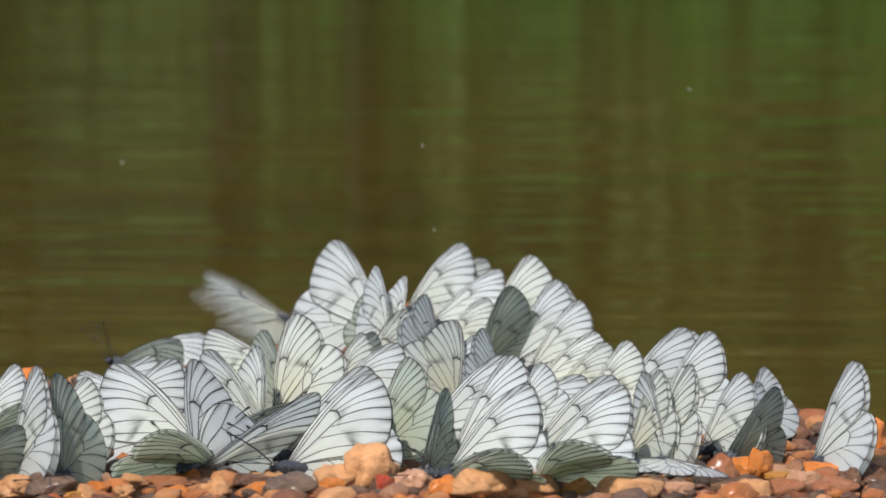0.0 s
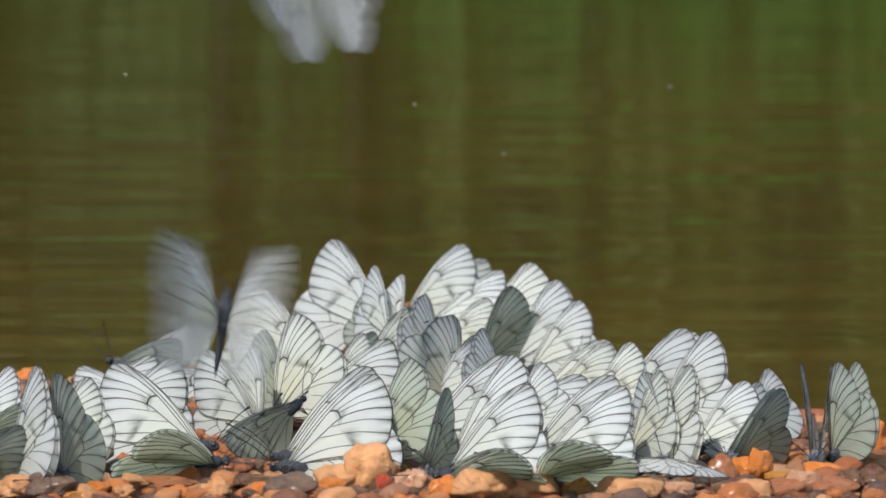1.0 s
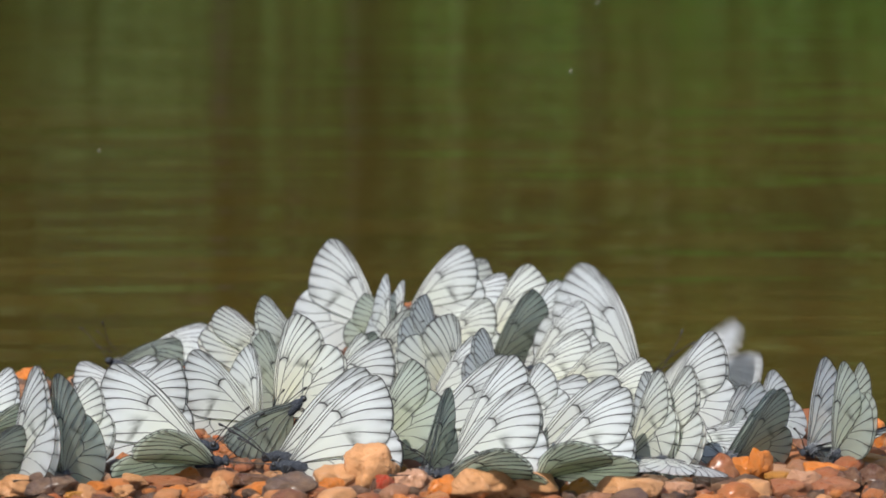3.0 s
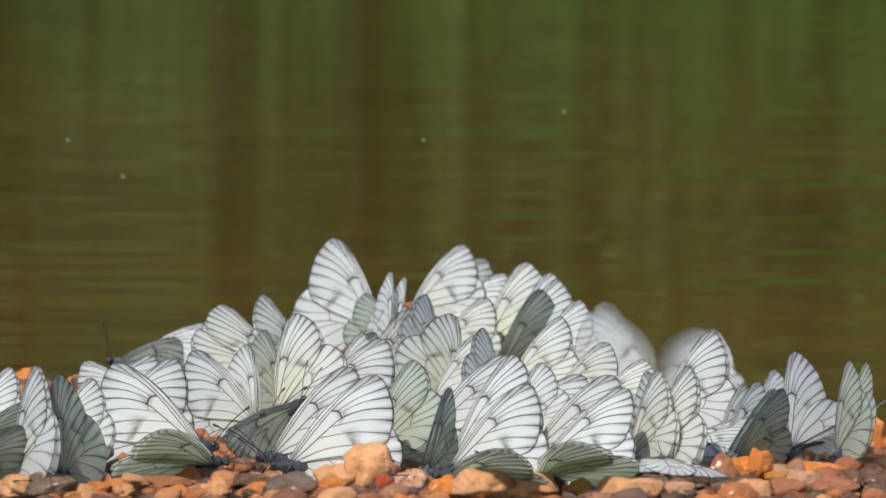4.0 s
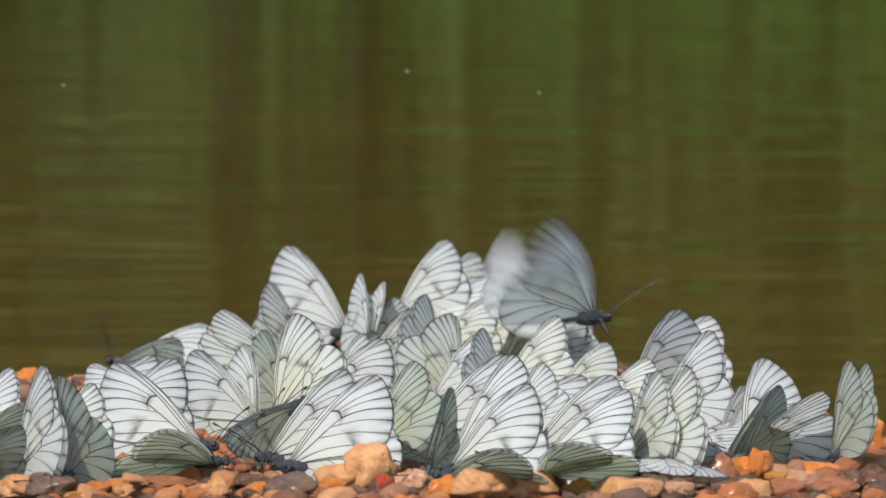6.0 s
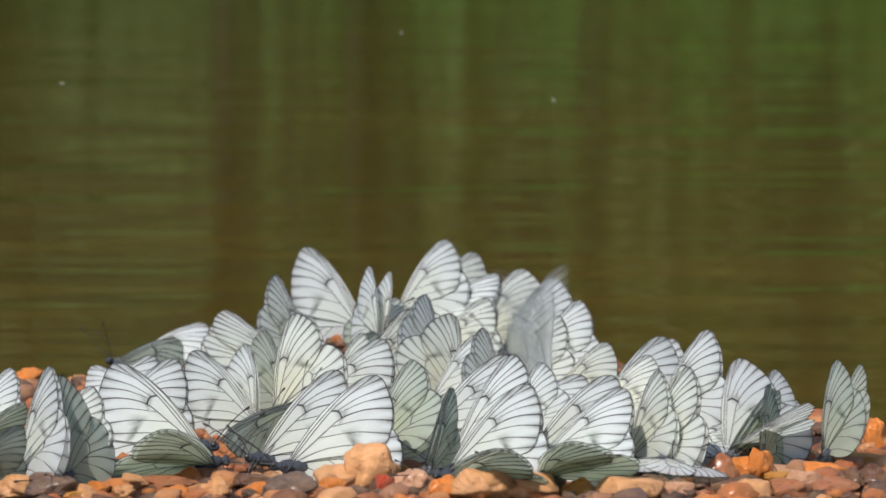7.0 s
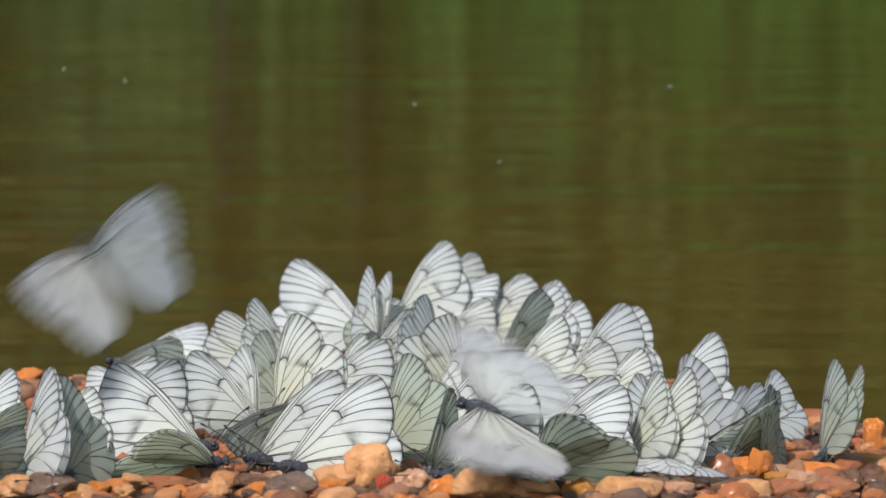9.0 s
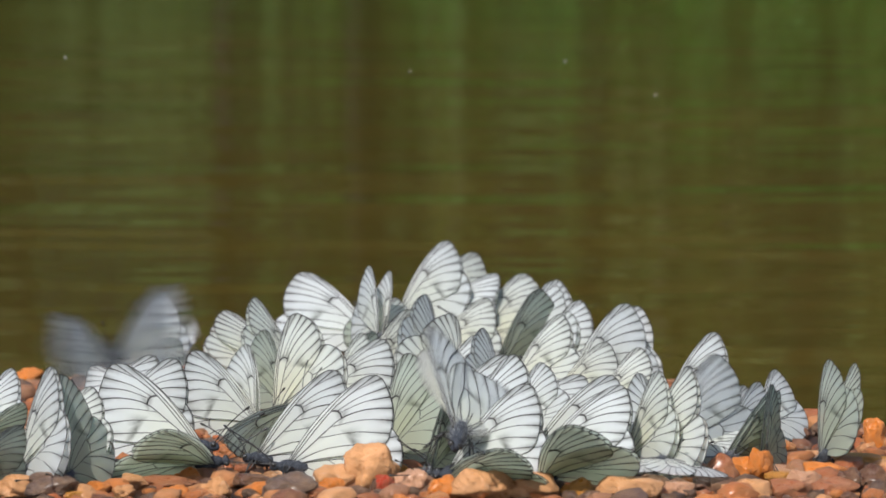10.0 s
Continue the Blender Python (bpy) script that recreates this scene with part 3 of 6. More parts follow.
butterfly(fly_at(0.0042, -0.0042, 0.0045, 144.5, 15.4, 32.2), 0.856, 117, 168, -3.6, -3.6)
butterfly(fly_at(-0.0026, 0.0374, 0.0045, 158.2, -4.0, 11.5), 0.855, 128, 168, -3.6, -3.6)
butterfly(fly_at(0.0033, -0.0313, 0.0045, 152.6, 3.3, 18.1), 0.838, 130, 165, -3.6, -3.6)
butterfly(fly_at(0.0199, 0.0385, 0.0045, 152.1, 23.0, 20.4), 0.577, 122, 168, -3.6, -3.6)
butterfly(fly_at(0.0161, 0.0463, 0.0045, 170.8, -15.2, 13.7), 0.755, 130, 168, -3.6, -3.6)
butterfly(fly_at(0.0243, 0.0036, 0.0045, 167.6, -5.2, 12.5), 0.806, 128, 168, -3.6, -3.6)
b_rw_b = butterfly(fly_at(0.0257, -0.0227, 0.0045, 146.6, 2.4, 26.9), 0.829, 129, 170, -3.6, -3.6)
b_rn = butterfly(fly_at(0.0563, -0.0192, 0.0045, -66.1, -5.4, -1.9), 0.774, 120, 172, -3.6, -3.6)
b_rg_a = butterfly(fly_at(0.0484, -0.0059, 0.0045, 122.5, 20.0, 10.9), 0.699, 125, 168, -3.6, -3.6, "white butterfly with black veins, pale grey-white closed wings", "pale")
b_rg_b = butterfly(fly_at(0.0536, -0.0100, 0.0045, 118.6, 19.5, 19.4), 0.757, 120, 176, -3.6, -3.6, "white butterfly with black veins, pale grey-white closed wings", "pale")
b_r51 = butterfly(fly_at(0.0597, 0.0705, 0.0045, 142.4, 10.2, 15.7), 0.792, 124, 173, -3.6, -3.6)
b_m47 = butterfly(fly_at(0.0409, 0.0843, 0.0045, 157.7, 14.2, 21.6), 0.638, 124, 168, -3.6, -3.6, "white butterfly with black veins, pale grey-white closed wings", "pale")
b_l4 = butterfly(fly_at(-0.0940, -0.0406, 0.0045, 248.3, 16.4, 12.5), 0.761, 121, 174, -3.6, -3.6, "butterfly with greenish-grey translucent wings, shade painted into them, and black veins", "thin")
b_l2 = butterfly(fly_at(-0.1056, -0.0349, 0.0045, 122.4, 22.8, 7.5), 0.820, 125, 168, -3.6, -3.6)
b_stripes = butterfly(fly_at(-0.0993, -0.0054, 0.0045, 151.7, 15.5, 14.6), 0.655, 126, 168, -3.6, -3.6, "white butterfly with black veins, pale grey-white closed wings", "pale")
butterfly(fly_at(-0.1246, -0.0033, 0.0045, 220.6, 1.2, -42.1), 0.665, 127, 168, -3.6, -3.6, "butterfly with greenish-grey translucent wings, shade painted into them, and black veins", "thin")
butterfly(fly_at(-0.1184, -0.0472, 0.0045, 218.7, -7.4, -19.4), 0.595, 130, 168, -3.6, -3.6, "butterfly with greenish-grey translucent wings, shade painted into them, and black veins", "thin")
b_l_tip = butterfly(fly_at(-0.1214, 0.0273, 0.0045, 144.0, 14.4, 20.8), 0.656, 125, 168, -3.6, -3.6)
butterfly(fly_at(-0.0591, -0.0152, 0.0045, 14.6, -4.0, 59.4), 0.826, 123, 176, -3.6, -3.6, "butterfly with greenish-grey translucent wings, shade painted into them, and black veins", "thin")
butterfly(fly_at(-0.0303, 0.1113, 0.0048, 139.7, 13.9, 11.8), 0.600, 126, 168, -3.6, -3.6, "white butterfly with black veins, pale grey-white closed wings", "pale")
butterfly(fly_at(-0.0011, 0.1816, 0.0094, 157.9, -0.5, 14.5), 0.640, 129, 168, -3.6, -3.6, "white butterfly with black veins, pale grey-white closed wings", "pale")
butterfly(fly_at(-0.0018, 0.1091, 0.0048, 143.7, 8.0, 15.0), 0.639, 128, 168, -3.6, -3.6)
butterfly(fly_at(0.0323, 0.1133, 0.0047, 171.2, -2.3, 12.0), 0.605, 128, 168, -3.6, -3.6, "white butterfly with black veins, pale grey-white closed wings", "pale")
butterfly(fly_at(0.0028, -0.0395, 0.0045, 169.9, -7.2, -59.5), 0.806, 124, 168, -3.6, -3.6, "butterfly with greenish-grey translucent wings, shade painted into them, and black veins", "thin")
b_low_r = butterfly(fly_at(0.0246, -0.0400, 0.0045, 160.1, 7.1, -65.0), 0.864, 123, 165, -3.6, -3.6, "butterfly with greenish-grey translucent wings, shade painted into them, and black veins", "thin")
butterfly(fly_at(-0.0963, 0.2024, 0.0029, 218.1, -34.4, 16.3), 0.798, 134, 168, -3.6, -3.6, "butterfly with greenish-grey translucent wings, shade painted into them, and black veins", "thin")
b_l10w = butterfly(fly_at(-0.0950, 0.2290, 0.0008, 175.6, -22.1, 30.1), 0.742, 136, 168, -3.6, -3.6)
b_rs_b = butterfly(fly_at(0.0833, 0.0521, 0.0045, 226.3, 2.1, 25.9), 0.580, 127, 168, -3.6, -3.6)
b_rs_a = butterfly(fly_at(0.0677, 0.0081, 0.0045, 138.8, 15.1, 14.9), 0.655, 126, 168, -3.6, -3.6)
b_w59 = butterfly(fly_at(0.0964, 0.0061, 0.0045, 240.4, -4.9, 7.7), 0.790, 119, 176, -3.6, -3.6, "white butterfly with black veins, one wing laid open on the gravel")
b_fb = butterfly(fly_at(0.1001, -0.0007, 0.0045, 119.7, 28.6, 1.9), 0.722, 128, 168, -3.6, -3.6, "butterfly with greenish-grey translucent wings, shade painted into them, and black veins", "thin")
b_f20 = butterfly(fly_at(-0.0443, 0.1505, 0.0056, 25.7, 17.5, -59.8), 0.900, 118, 158, -3.6, -3.6, "white butterfly with black veins, alighting on the shore", "pale")
butterfly(fly_at(-0.0441, 0.0973, 0.0046, -44.2, 18.8, 4.0), 0.630, 125, 168, -3.6, -3.6, "butterfly with greenish-grey translucent wings, shade painted into them, and black veins", "thin")
butterfly(fly_at(-0.0291, 0.1172, 0.0049, 221.5, 1.7, -1.9), 0.618, 127, 168, -3.6, -3.6, "butterfly with greenish-grey translucent wings, shade painted into them, and black veins", "thin")
butterfly(fly_at(-0.0134, 0.0027, 0.0045, 203.6, -10.2, 16.1), 0.567, 130, 168, -3.6, -3.6, "white butterfly with black veins, pale grey-white closed wings", "pale")
b_r60 = butterfly(fly_at(0.0741, -0.0078, 0.0045, 226.1, 0.8, -14.2), 0.615, 120, 176, -3.6, -3.6, "butterfly with greenish-grey translucent wings, shade painted into them, and black veins", "thin")
butterfly(fly_at(-0.0208, 0.1770, 0.0086, 204.3, 10.0, 5.9), 0.560, 125, 168, -3.6, -3.6, "white butterfly with black veins, pale grey-white closed wings", "pale")
butterfly(fly_at(-0.0145, 0.1896, 0.0105, 16.2, 9.4, -12.8), 0.520, 125, 168, -3.6, -3.6, "butterfly with greenish-grey translucent wings, shade painted into them, and black veins", "thin")
butterfly(fly_at(-0.0386, 0.02, 0.0139, 22, -42, 12), 0.63, 158, 182, -2, -2, "butterfly with greenish-grey translucent wings, shade painted into them, and black veins", "thin")
b_t24 = butterfly(fly_at(-0.0182, 0.1558, 0.0166, 48, -10), 0.72, 110, 150, 10, 10, "white butterfly with black veins, wings half open")
butterfly(fly_at(0.0545, -0.0270, 0.0066, 78, -5, 3), 0.56, 112, 156, 91, 94, "white butterfly with both wings spread flat on the gravel")
b_r53 = butterfly(fly_at(0.0542, 0.1267, 0.0046, 220, -26, 14), 0.87, 120, 160, -2, -2)
butterfly(fly_at(0.072, 0.0087, 0.0045, 224, -8, 14), 0.67, 128, 160, 2, 6, "white butterfly with black veins, wings half open")
butterfly(fly_at(0.0732, -0.004, 0.0045, 234, -2, -16), 0.64, 128, 180, -2, -2, "butterfly with greenish-grey translucent wings, shade painted into them, and black veins", "thin")
b_fa = butterfly(fly_at(-0.0628, -0.0348, 0.0045, -76, -30, -14), 1.04, 108, 150, -2, -2, "white butterfly with black veins taking wing")
b_f3 = butterfly(fly_at(-0.0424, 0.05, 0.0735, -70, -52, -14), 0.96, 104, 146, -2, -2, "white butterfly with black veins in flight")
b_f7 = butterfly(fly_at(-0.0560, 0.1300, 0.0050, -20, -34, -10), 0.9, 142, 182, 0, 0, "white butterfly with black veins in flight")
b_f5 = butterfly(fly_at(-0.0424, 0.05, 0.0735, -70, -52, -14), 0.96, 104, 146, -2, -2, "white butterfly with black veins in flight")


def midge(at):
    """A tiny pale insect over the water: body and two wings."""
    m = tagged(new("midge"), "tiny pale midge flying over the water", "insect", group="midges over the water")
    m.matrix_basis = at @ Matrix.Diagonal((0.6, 0.6, 0.6, 1))
    bm = bmesh.new()
    tube(bm, [(-0.0009, 0, 0), (-0.0004, 0, 0.0001), (0.0004, 0, 0.0001), (0.0008, 0, 0)], [0.00012, 0.0003, 0.00032, 0.00014], 6)
    part("body", mesh_of("midge_body", bm, HAIR), m)
    for s in (1, -1):
        bm = bmesh.new()
        bm.faces.new([bm.verts.new(p) for p in ((0, 0, 0.0002), (0.0004, 0.0008 * s, 0.0008), (-0.0001, 0.0016 * s, 0.0013), (-0.0006, 0.0010 * s, 0.0009))])
        part("wing", mesh_of("midge_wing", bm, WING), m)
    return m


midge_a = midge(pose(-0.0031, 0.42, 0.0239))
midge_b = midge(pose(-0.007, 0.42, 0.053))
midge_c = midge(pose(-0.1098, 0.42, 0.0472))
midge_d = midge(pose(0.0994, 0.42, 0.1148))
midge_e = midge(pose(0.0842, 0.42, 0.0724))


# ---------------------------------------------------------------- pebbles
def stone_mesh(name, seed, rough=0.22, cuts=2):
    """A worn pebble of unit width: flattened, lumpy, with a few broken faces."""
    rng = random.Random(seed)
    bm = bmesh.new()
    bmesh.ops.create_icosphere(bm, subdivisions=cuts, radius=0.5)
    flats = [(Vector((rng.gauss(0, 1), rng.gauss(0, 1), rng.gauss(0, 1))).normalized(), rng.uniform(0.3, 0.44)) for _ in range(5)]
    for v in bm.verts:
        p = v.co * (1 + rough * noise.noise(v.co * 2.6 + Vector((seed * 7.3, 0, 0))) + rough * 0.35 * noise.noise(v.co * 6 + Vector((0, seed * 3.7, 0)))
                    + rough * 0.12 * noise.noise(v.co * 17 + Vector((seed, seed, 0))))
        for n, d in flats:
            over = p.dot(n) - d
            if over > 0:
                p -= n * over * 0.8
        v.co = p
    return mesh_of(name, bm, GRAVEL)


PEBBLES = [stone_mesh("pebble", 10 + i, 0.34, 2) for i in range(14)]
FINE_PEBBLES = [stone_mesh("pebble_near", 50 + i, 0.5, 4) for i in range(10)]


def own_stone(name, tone, gloss=0.42):
    c = tone
    return stone_material(name, [c, (c[0] * 0.92, c[1] * 0.92, c[2] * 0.92), c, (c[0] * 1.05, c[1] * 1.03, c[2])], gloss)


STONE_TAN = own_stone("tan_stone", (0.6, 0.282, 0.114))
STONE_ORANGE = own_stone("orange_stone", (0.66, 0.186, 0.019))
STONE_RUST = own_stone("rust_stone", (0.336, 0.106, 0.04))
STONE_RED = own_stone("red_stone", (0.504, 0.042, 0.014), 0.35)
STONE_BROWN = own_stone("brown_stone", (0.108, 0.043, 0.024), 0.4)
STONE_GREY = own_stone("grey_stone", (0.102, 0.062, 0.048), 0.45)
STONE_PINK = own_stone("pink_stone", (0.564, 0.288, 0.168))
STONE_OCHRE = own_stone("ochre_stone", (0.48, 0.198, 0.024))


def pebble(x, y, z, wide, high, material, label, turn=0, tilt=0, deep=0.9):
    """One loose pebble; its own outline comes from where it lies."""
    k = int((abs(x) * 9173 + abs(y) * 7127) % len(FINE_PEBBLES))
    me = FINE_PEBBLES[k].copy()
    me.materials[0] = material
    ob = tagged(new("pebble", me), label, "pebble", group="pebbles on the shore")
    ob.matrix_basis = pose(x, y, z, tilt, 0, turn) @ Matrix.Diagonal((wide * 1.08, wide * deep, high * 1.1, 1))
    return ob


pebble(-0.1049, -0.0037, 0.002, 0.0077, 0.0048, STONE_ORANGE, "bright orange worn pebble on the shore", -26)
pebble(-0.1066, -0.0131, 0.0006, 0.0045, 0.0015, STONE_PINK, "pale pinkish broken pebble", 5)
pebble(-0.1049, -0.0459, 0.0023, 0.0101, 0.0055, STONE_TAN, "sandy tan rounded pebble on the shore", -5)
pebble(-0.0953, -0.0496, 0.0031, 0.0112, 0.0075, STONE_GREY, "dark grey-brown smooth pebble", 14)
pebble(-0.0943, -0.0207, 0.0018, 0.0168, 0.0044, STONE_RUST, "rusty brown pebble on the shore", 25)
pebble(-0.0852, -0.0241, 0.0015, 0.0053, 0.0035, STONE_PINK, "pale pinkish broken pebble", -30)
pebble(-0.0844, -0.044, 0.0018, 0.0058, 0.0043, STONE_ORANGE, "bright orange worn pebble on the shore", 25)
pebble(-0.0773, -0.0321, 0.0018, 0.0067, 0.0044, STONE_TAN, "sandy tan rounded pebble on the shore", -26)
pebble(-0.0779, -0.0444, 0.0013, 0.0058, 0.0032, STONE_TAN, "sandy tan rounded pebble on the shore", 24)
pebble(-0.0677, -0.0309, 0.0015, 0.0139, 0.0035, STONE_RUST, "rusty brown pebble on the shore", -30)
pebble(-0.0635, -0.0196, 0.0015, 0.0067, 0.0035, STONE_ORANGE, "bright orange worn pebble on the shore", 5)
pebble(-0.0662, -0.0476, 0.0013, 0.0074, 0.0032, STONE_ORANGE, "bright orange worn pebble on the shore", -25)
pebble(-0.0552, -0.0471, 0.0021, 0.0074, 0.0049, STONE_TAN, "sandy tan rounded pebble on the shore", -5)
pebble(-0.0482, -0.0304, 0.0017, 0.0092, 0.0041, STONE_BROWN, "dark brown glossy pebble", -10)
pebble(-0.0457, -0.0414, 0.0015, 0.0085, 0.0035, STONE_ORANGE, "bright orange worn pebble on the shore", 5)
pebble(-0.0385, -0.0468, 0.0025, 0.0126, 0.006, STONE_GREY, "dark grey-brown smooth pebble", -5)
pebble(-0.0269, -0.0454, 0.0021, 0.0069, 0.0049, STONE_ORANGE, "bright orange worn pebble on the shore", 20)
pebble(-0.0403, -0.0152, 0.001, 0.0118, 0.0024, STONE_TAN, "sandy tan rounded pebble on the shore", -10)
pebble(-0.0170, -0.0330, 0.0052, 0.0128, 0.0124, STONE_TAN, "sandy tan rounded pebble on the shore", -12)
pebble(-0.0249, -0.0313, 0.0028, 0.0125, 0.0067, STONE_TAN, "sandy tan rounded pebble on the shore", 12)
pebble(-0.0222, -0.0109, 0.0025, 0.0065, 0.0059, STONE_RUST, "rusty brown pebble on the shore", -14)
pebble(-0.0145, -0.0411, 0.0022, 0.005, 0.0052, STONE_RED, "glossy deep red pebble chip", -10)
pebble(-0.017, -0.0405, 0.0017, 0.0025, 0.0041, STONE_BROWN, "dark brown glossy pebble", -16)
pebble(-0.0068, -0.0404, 0.0027, 0.0088, 0.0064, STONE_PINK, "pale pinkish broken pebble", -15)
pebble(-0.0003, -0.0496, 0.0024, 0.0074, 0.0057, STONE_ORANGE, "bright orange worn pebble on the shore", -16)
pebble(0.0090, -0.0500, 0.0034, 0.0160, 0.0084, STONE_TAN, "sandy tan rounded pebble on the shore", 25)
pebble(0.0092, -0.0411, 0.0024, 0.0099, 0.0058, STONE_PINK, "pale pinkish broken pebble", -20)
pebble(0.0209, -0.0446, 0.0024, 0.0164, 0.0057, STONE_TAN, "sandy tan rounded pebble on the shore", 5)
pebble(0.014, -0.0403, 0.0024, 0.0069, 0.0058, STONE_PINK, "pale pinkish broken pebble", 15)
pebble(0.0285, -0.0186, 0.0011, 0.0048, 0.0027, STONE_ORANGE, "bright orange worn pebble on the shore", -5)
pebble(0.0341, -0.0449, 0.0018, 0.0088, 0.0043, STONE_OCHRE, "yellow ochre flat pebble", -20)
pebble(0.0304, -0.0268, 0.0009, 0.01, 0.002, STONE_BROWN, "dark brown glossy pebble", 10)
pebble(0.0448, -0.0501, 0.0026, 0.0163, 0.0063, STONE_TAN, "sandy tan rounded pebble on the shore", 0)
pebble(0.0524, -0.0375, 0.0021, 0.0075, 0.0049, STONE_PINK, "pale pinkish broken pebble", -10)
pebble(0.0362, -0.0296, 0.001, 0.0047, 0.0023, STONE_PINK, "pale pinkish broken pebble", 4)
pebble(0.0627, -0.006, 0.002, 0.0071, 0.0048, STONE_ORANGE, "bright orange worn pebble on the shore", 4)
pebble(0.0664, 0.0203, 0.0024, 0.0041, 0.0058, STONE_OCHRE, "yellow ochre flat pebble", -4)
pebble(0.0692, -0.0264, 0.0031, 0.0089, 0.0073, STONE_RUST, "rusty brown pebble on the shore", 22)
pebble(0.0758, -0.0163, 0.0027, 0.0076, 0.0065, STONE_ORANGE, "bright orange worn pebble on the shore", 16)
pebble(0.0794, -0.0169, 0.0036, 0.0067, 0.0086, STONE_ORANGE, "bright orange worn pebble on the shore", 18)
pebble(0.0643, -0.0346, 0.0016, 0.0113, 0.0038, STONE_BROWN, "dark brown glossy pebble", 15)
pebble(0.057, -0.0426, 0.0017, 0.0074, 0.004, STONE_PINK, "pale pinkish broken pebble", 25)
pebble(0.0752, -0.0491, 0.002, 0.0123, 0.0049, STONE_TAN, "sandy tan rounded pebble on the shore", -20)
pebble(0.0849, -0.0486, 0.0022, 0.0109, 0.0052, STONE_RUST, "rusty brown pebble on the shore", -10)
pebble(0.0849, -0.0214, 0.0014, 0.0076, 0.0032, STONE_OCHRE, "yellow ochre flat pebble", -25)
pebble(0.0866, -0.006, 0.0011, 0.0119, 0.0027, STONE_PINK, "pale pinkish broken pebble", -20)
pebble(0.0887, -0.0357, 0.0024, 0.0088, 0.0058, STONE_PINK, "pale pinkish broken pebble", 10)
pebble(0.0954, -0.0211, 0.0023, 0.0117, 0.0056, STONE_ORANGE, "bright orange worn pebble on the shore", -10)
pebble(0.0999, -0.0365, 0.0024, 0.0066, 0.0058, STONE_BROWN, "dark brown glossy pebble", -30)
pebble(0.1067, -0.03, 0.0023, 0.0089, 0.0055, STONE_BROWN, "dark brown glossy pebble", 15)
pebble(0.1059, 0.0038, 0.0019, 0.0148, 0.0045, STONE_OCHRE, "yellow ochre flat pebble", -10)
pebble(0.0952, -0.0411, 0.0017, 0.0115, 0.004, STONE_RUST, "rusty brown pebble on the shore", 0)
pebble(0.1066, -0.0469, 0.0017, 0.006, 0.004, STONE_GREY, "dark grey-brown smooth pebble", 25)
pebble(0.1133, 0.0373, 0.0039, 0.0059, 0.0093, STONE_ORANGE, "bright orange worn pebble on the shore", 6)
pebble(0.0844, 0.1199, 0.002, 0.0047, 0.0046, STONE_ORANGE, "bright orange worn pebble on the shore", 16)
pebble(-0.1269, 0.2358, -0.0038, 0.0102, 0.0047, STONE_ORANGE, "bright orange worn pebble on the shore", 15)
pebble(0.0971, 0.0169, 0.0014, 0.0087, 0.0033, STONE_TAN, "sandy tan rounded pebble on the shore", -20)
pebble(-0.0112, -0.0182, 0.0019, 0.007, 0.0044, STONE_OCHRE, "yellow ochre flat pebble", 15)
pebble(-0.0309, -0.0487, 0.0014, 0.0068, 0.0034, STONE_RUST, "rusty brown pebble on the shore", -10)
pebble(-0.013, -0.0503, 0.0012, 0.0082, 0.0029, STONE_GREY, "dark grey-brown smooth pebble", 0)
pebble(-0.0901, -0.0508, 0.0012, 0.0068, 0.0029, STONE_OCHRE, "yellow ochre flat pebble", -20)

# loose gravel: single pebbles along the front of the spit, the rest as one spread
rng = random.Random(77)
count = 0
while count < 290:
    x, y = rng.uniform(-0.135, 0.135), -0.07 + 0.235 * rng.random()
    if y > shore_y(x) + cove(x) + 0.004:
        continue
    w = rng.choice((0.0045, 0.006, 0.0075, 0.009, 0.0105)) * rng.uniform(0.8, 1.2)
    if y > 0.0 and abs(x) < 0.085:
        w *= 0.55       # finer gravel under the insects
    if y > shore_y(x) + 0.004:
        y -= cove(x)
    ob = part("pebble", PEBBLES[rng.randrange(14)], ground,
              pose(x, y, lie(x, y) + w * 0.16, rng.uniform(-14, 14), rng.uniform(-14, 14), rng.uniform(0, 360)) @ Matrix.Diagonal((w * 1.1, w * 0.95, w * 0.62, 1)))
    count += 1


def make_gravel():
    rng = random.Random(78)
    verts, faces = [], []
    base = []
    for me in [stone_mesh("gravel_bit", 80 + i, 0.34, 1) for i in range(8)]:
        base.append(([v.co.copy() for v in me.vertices], [tuple(p.vertices) for p in me.polygons]))
    for i in range(9000):
        x, y = rng.gauss(0, 0.16), rng.uniform(-0.35, 0.42)
        if y > shore_y(max(-0.6, min(0.6, x))) + 0.02 or abs(x) > 0.5:
            continue
        w = rng.uniform(0.003, 0.008)
        m = pose(x, y, lie(x, y) + w * 0.1, rng.uniform(-20, 20), rng.uniform(-20, 20), rng.uniform(0, 360)) @ Matrix.Diagonal((w, w * 0.9, w * 0.6, 1))
        vs, fs = base[rng.randrange(8)]
        k = len(verts)
        verts += [m @ v for v in vs]
        faces += [tuple(j + k for j in f) for f in fs]
    me = bpy.data.meshes.new("gravel")
    me.from_pydata(verts, [], faces)
    for p in me.polygons:
        p.use_smooth = True
    me.materials.append(GRAVEL_FINE)
    return tagged(new("gravel", me), "small orange and brown gravel between the pebbles", "gravel", kind="stuff")


make_gravel()


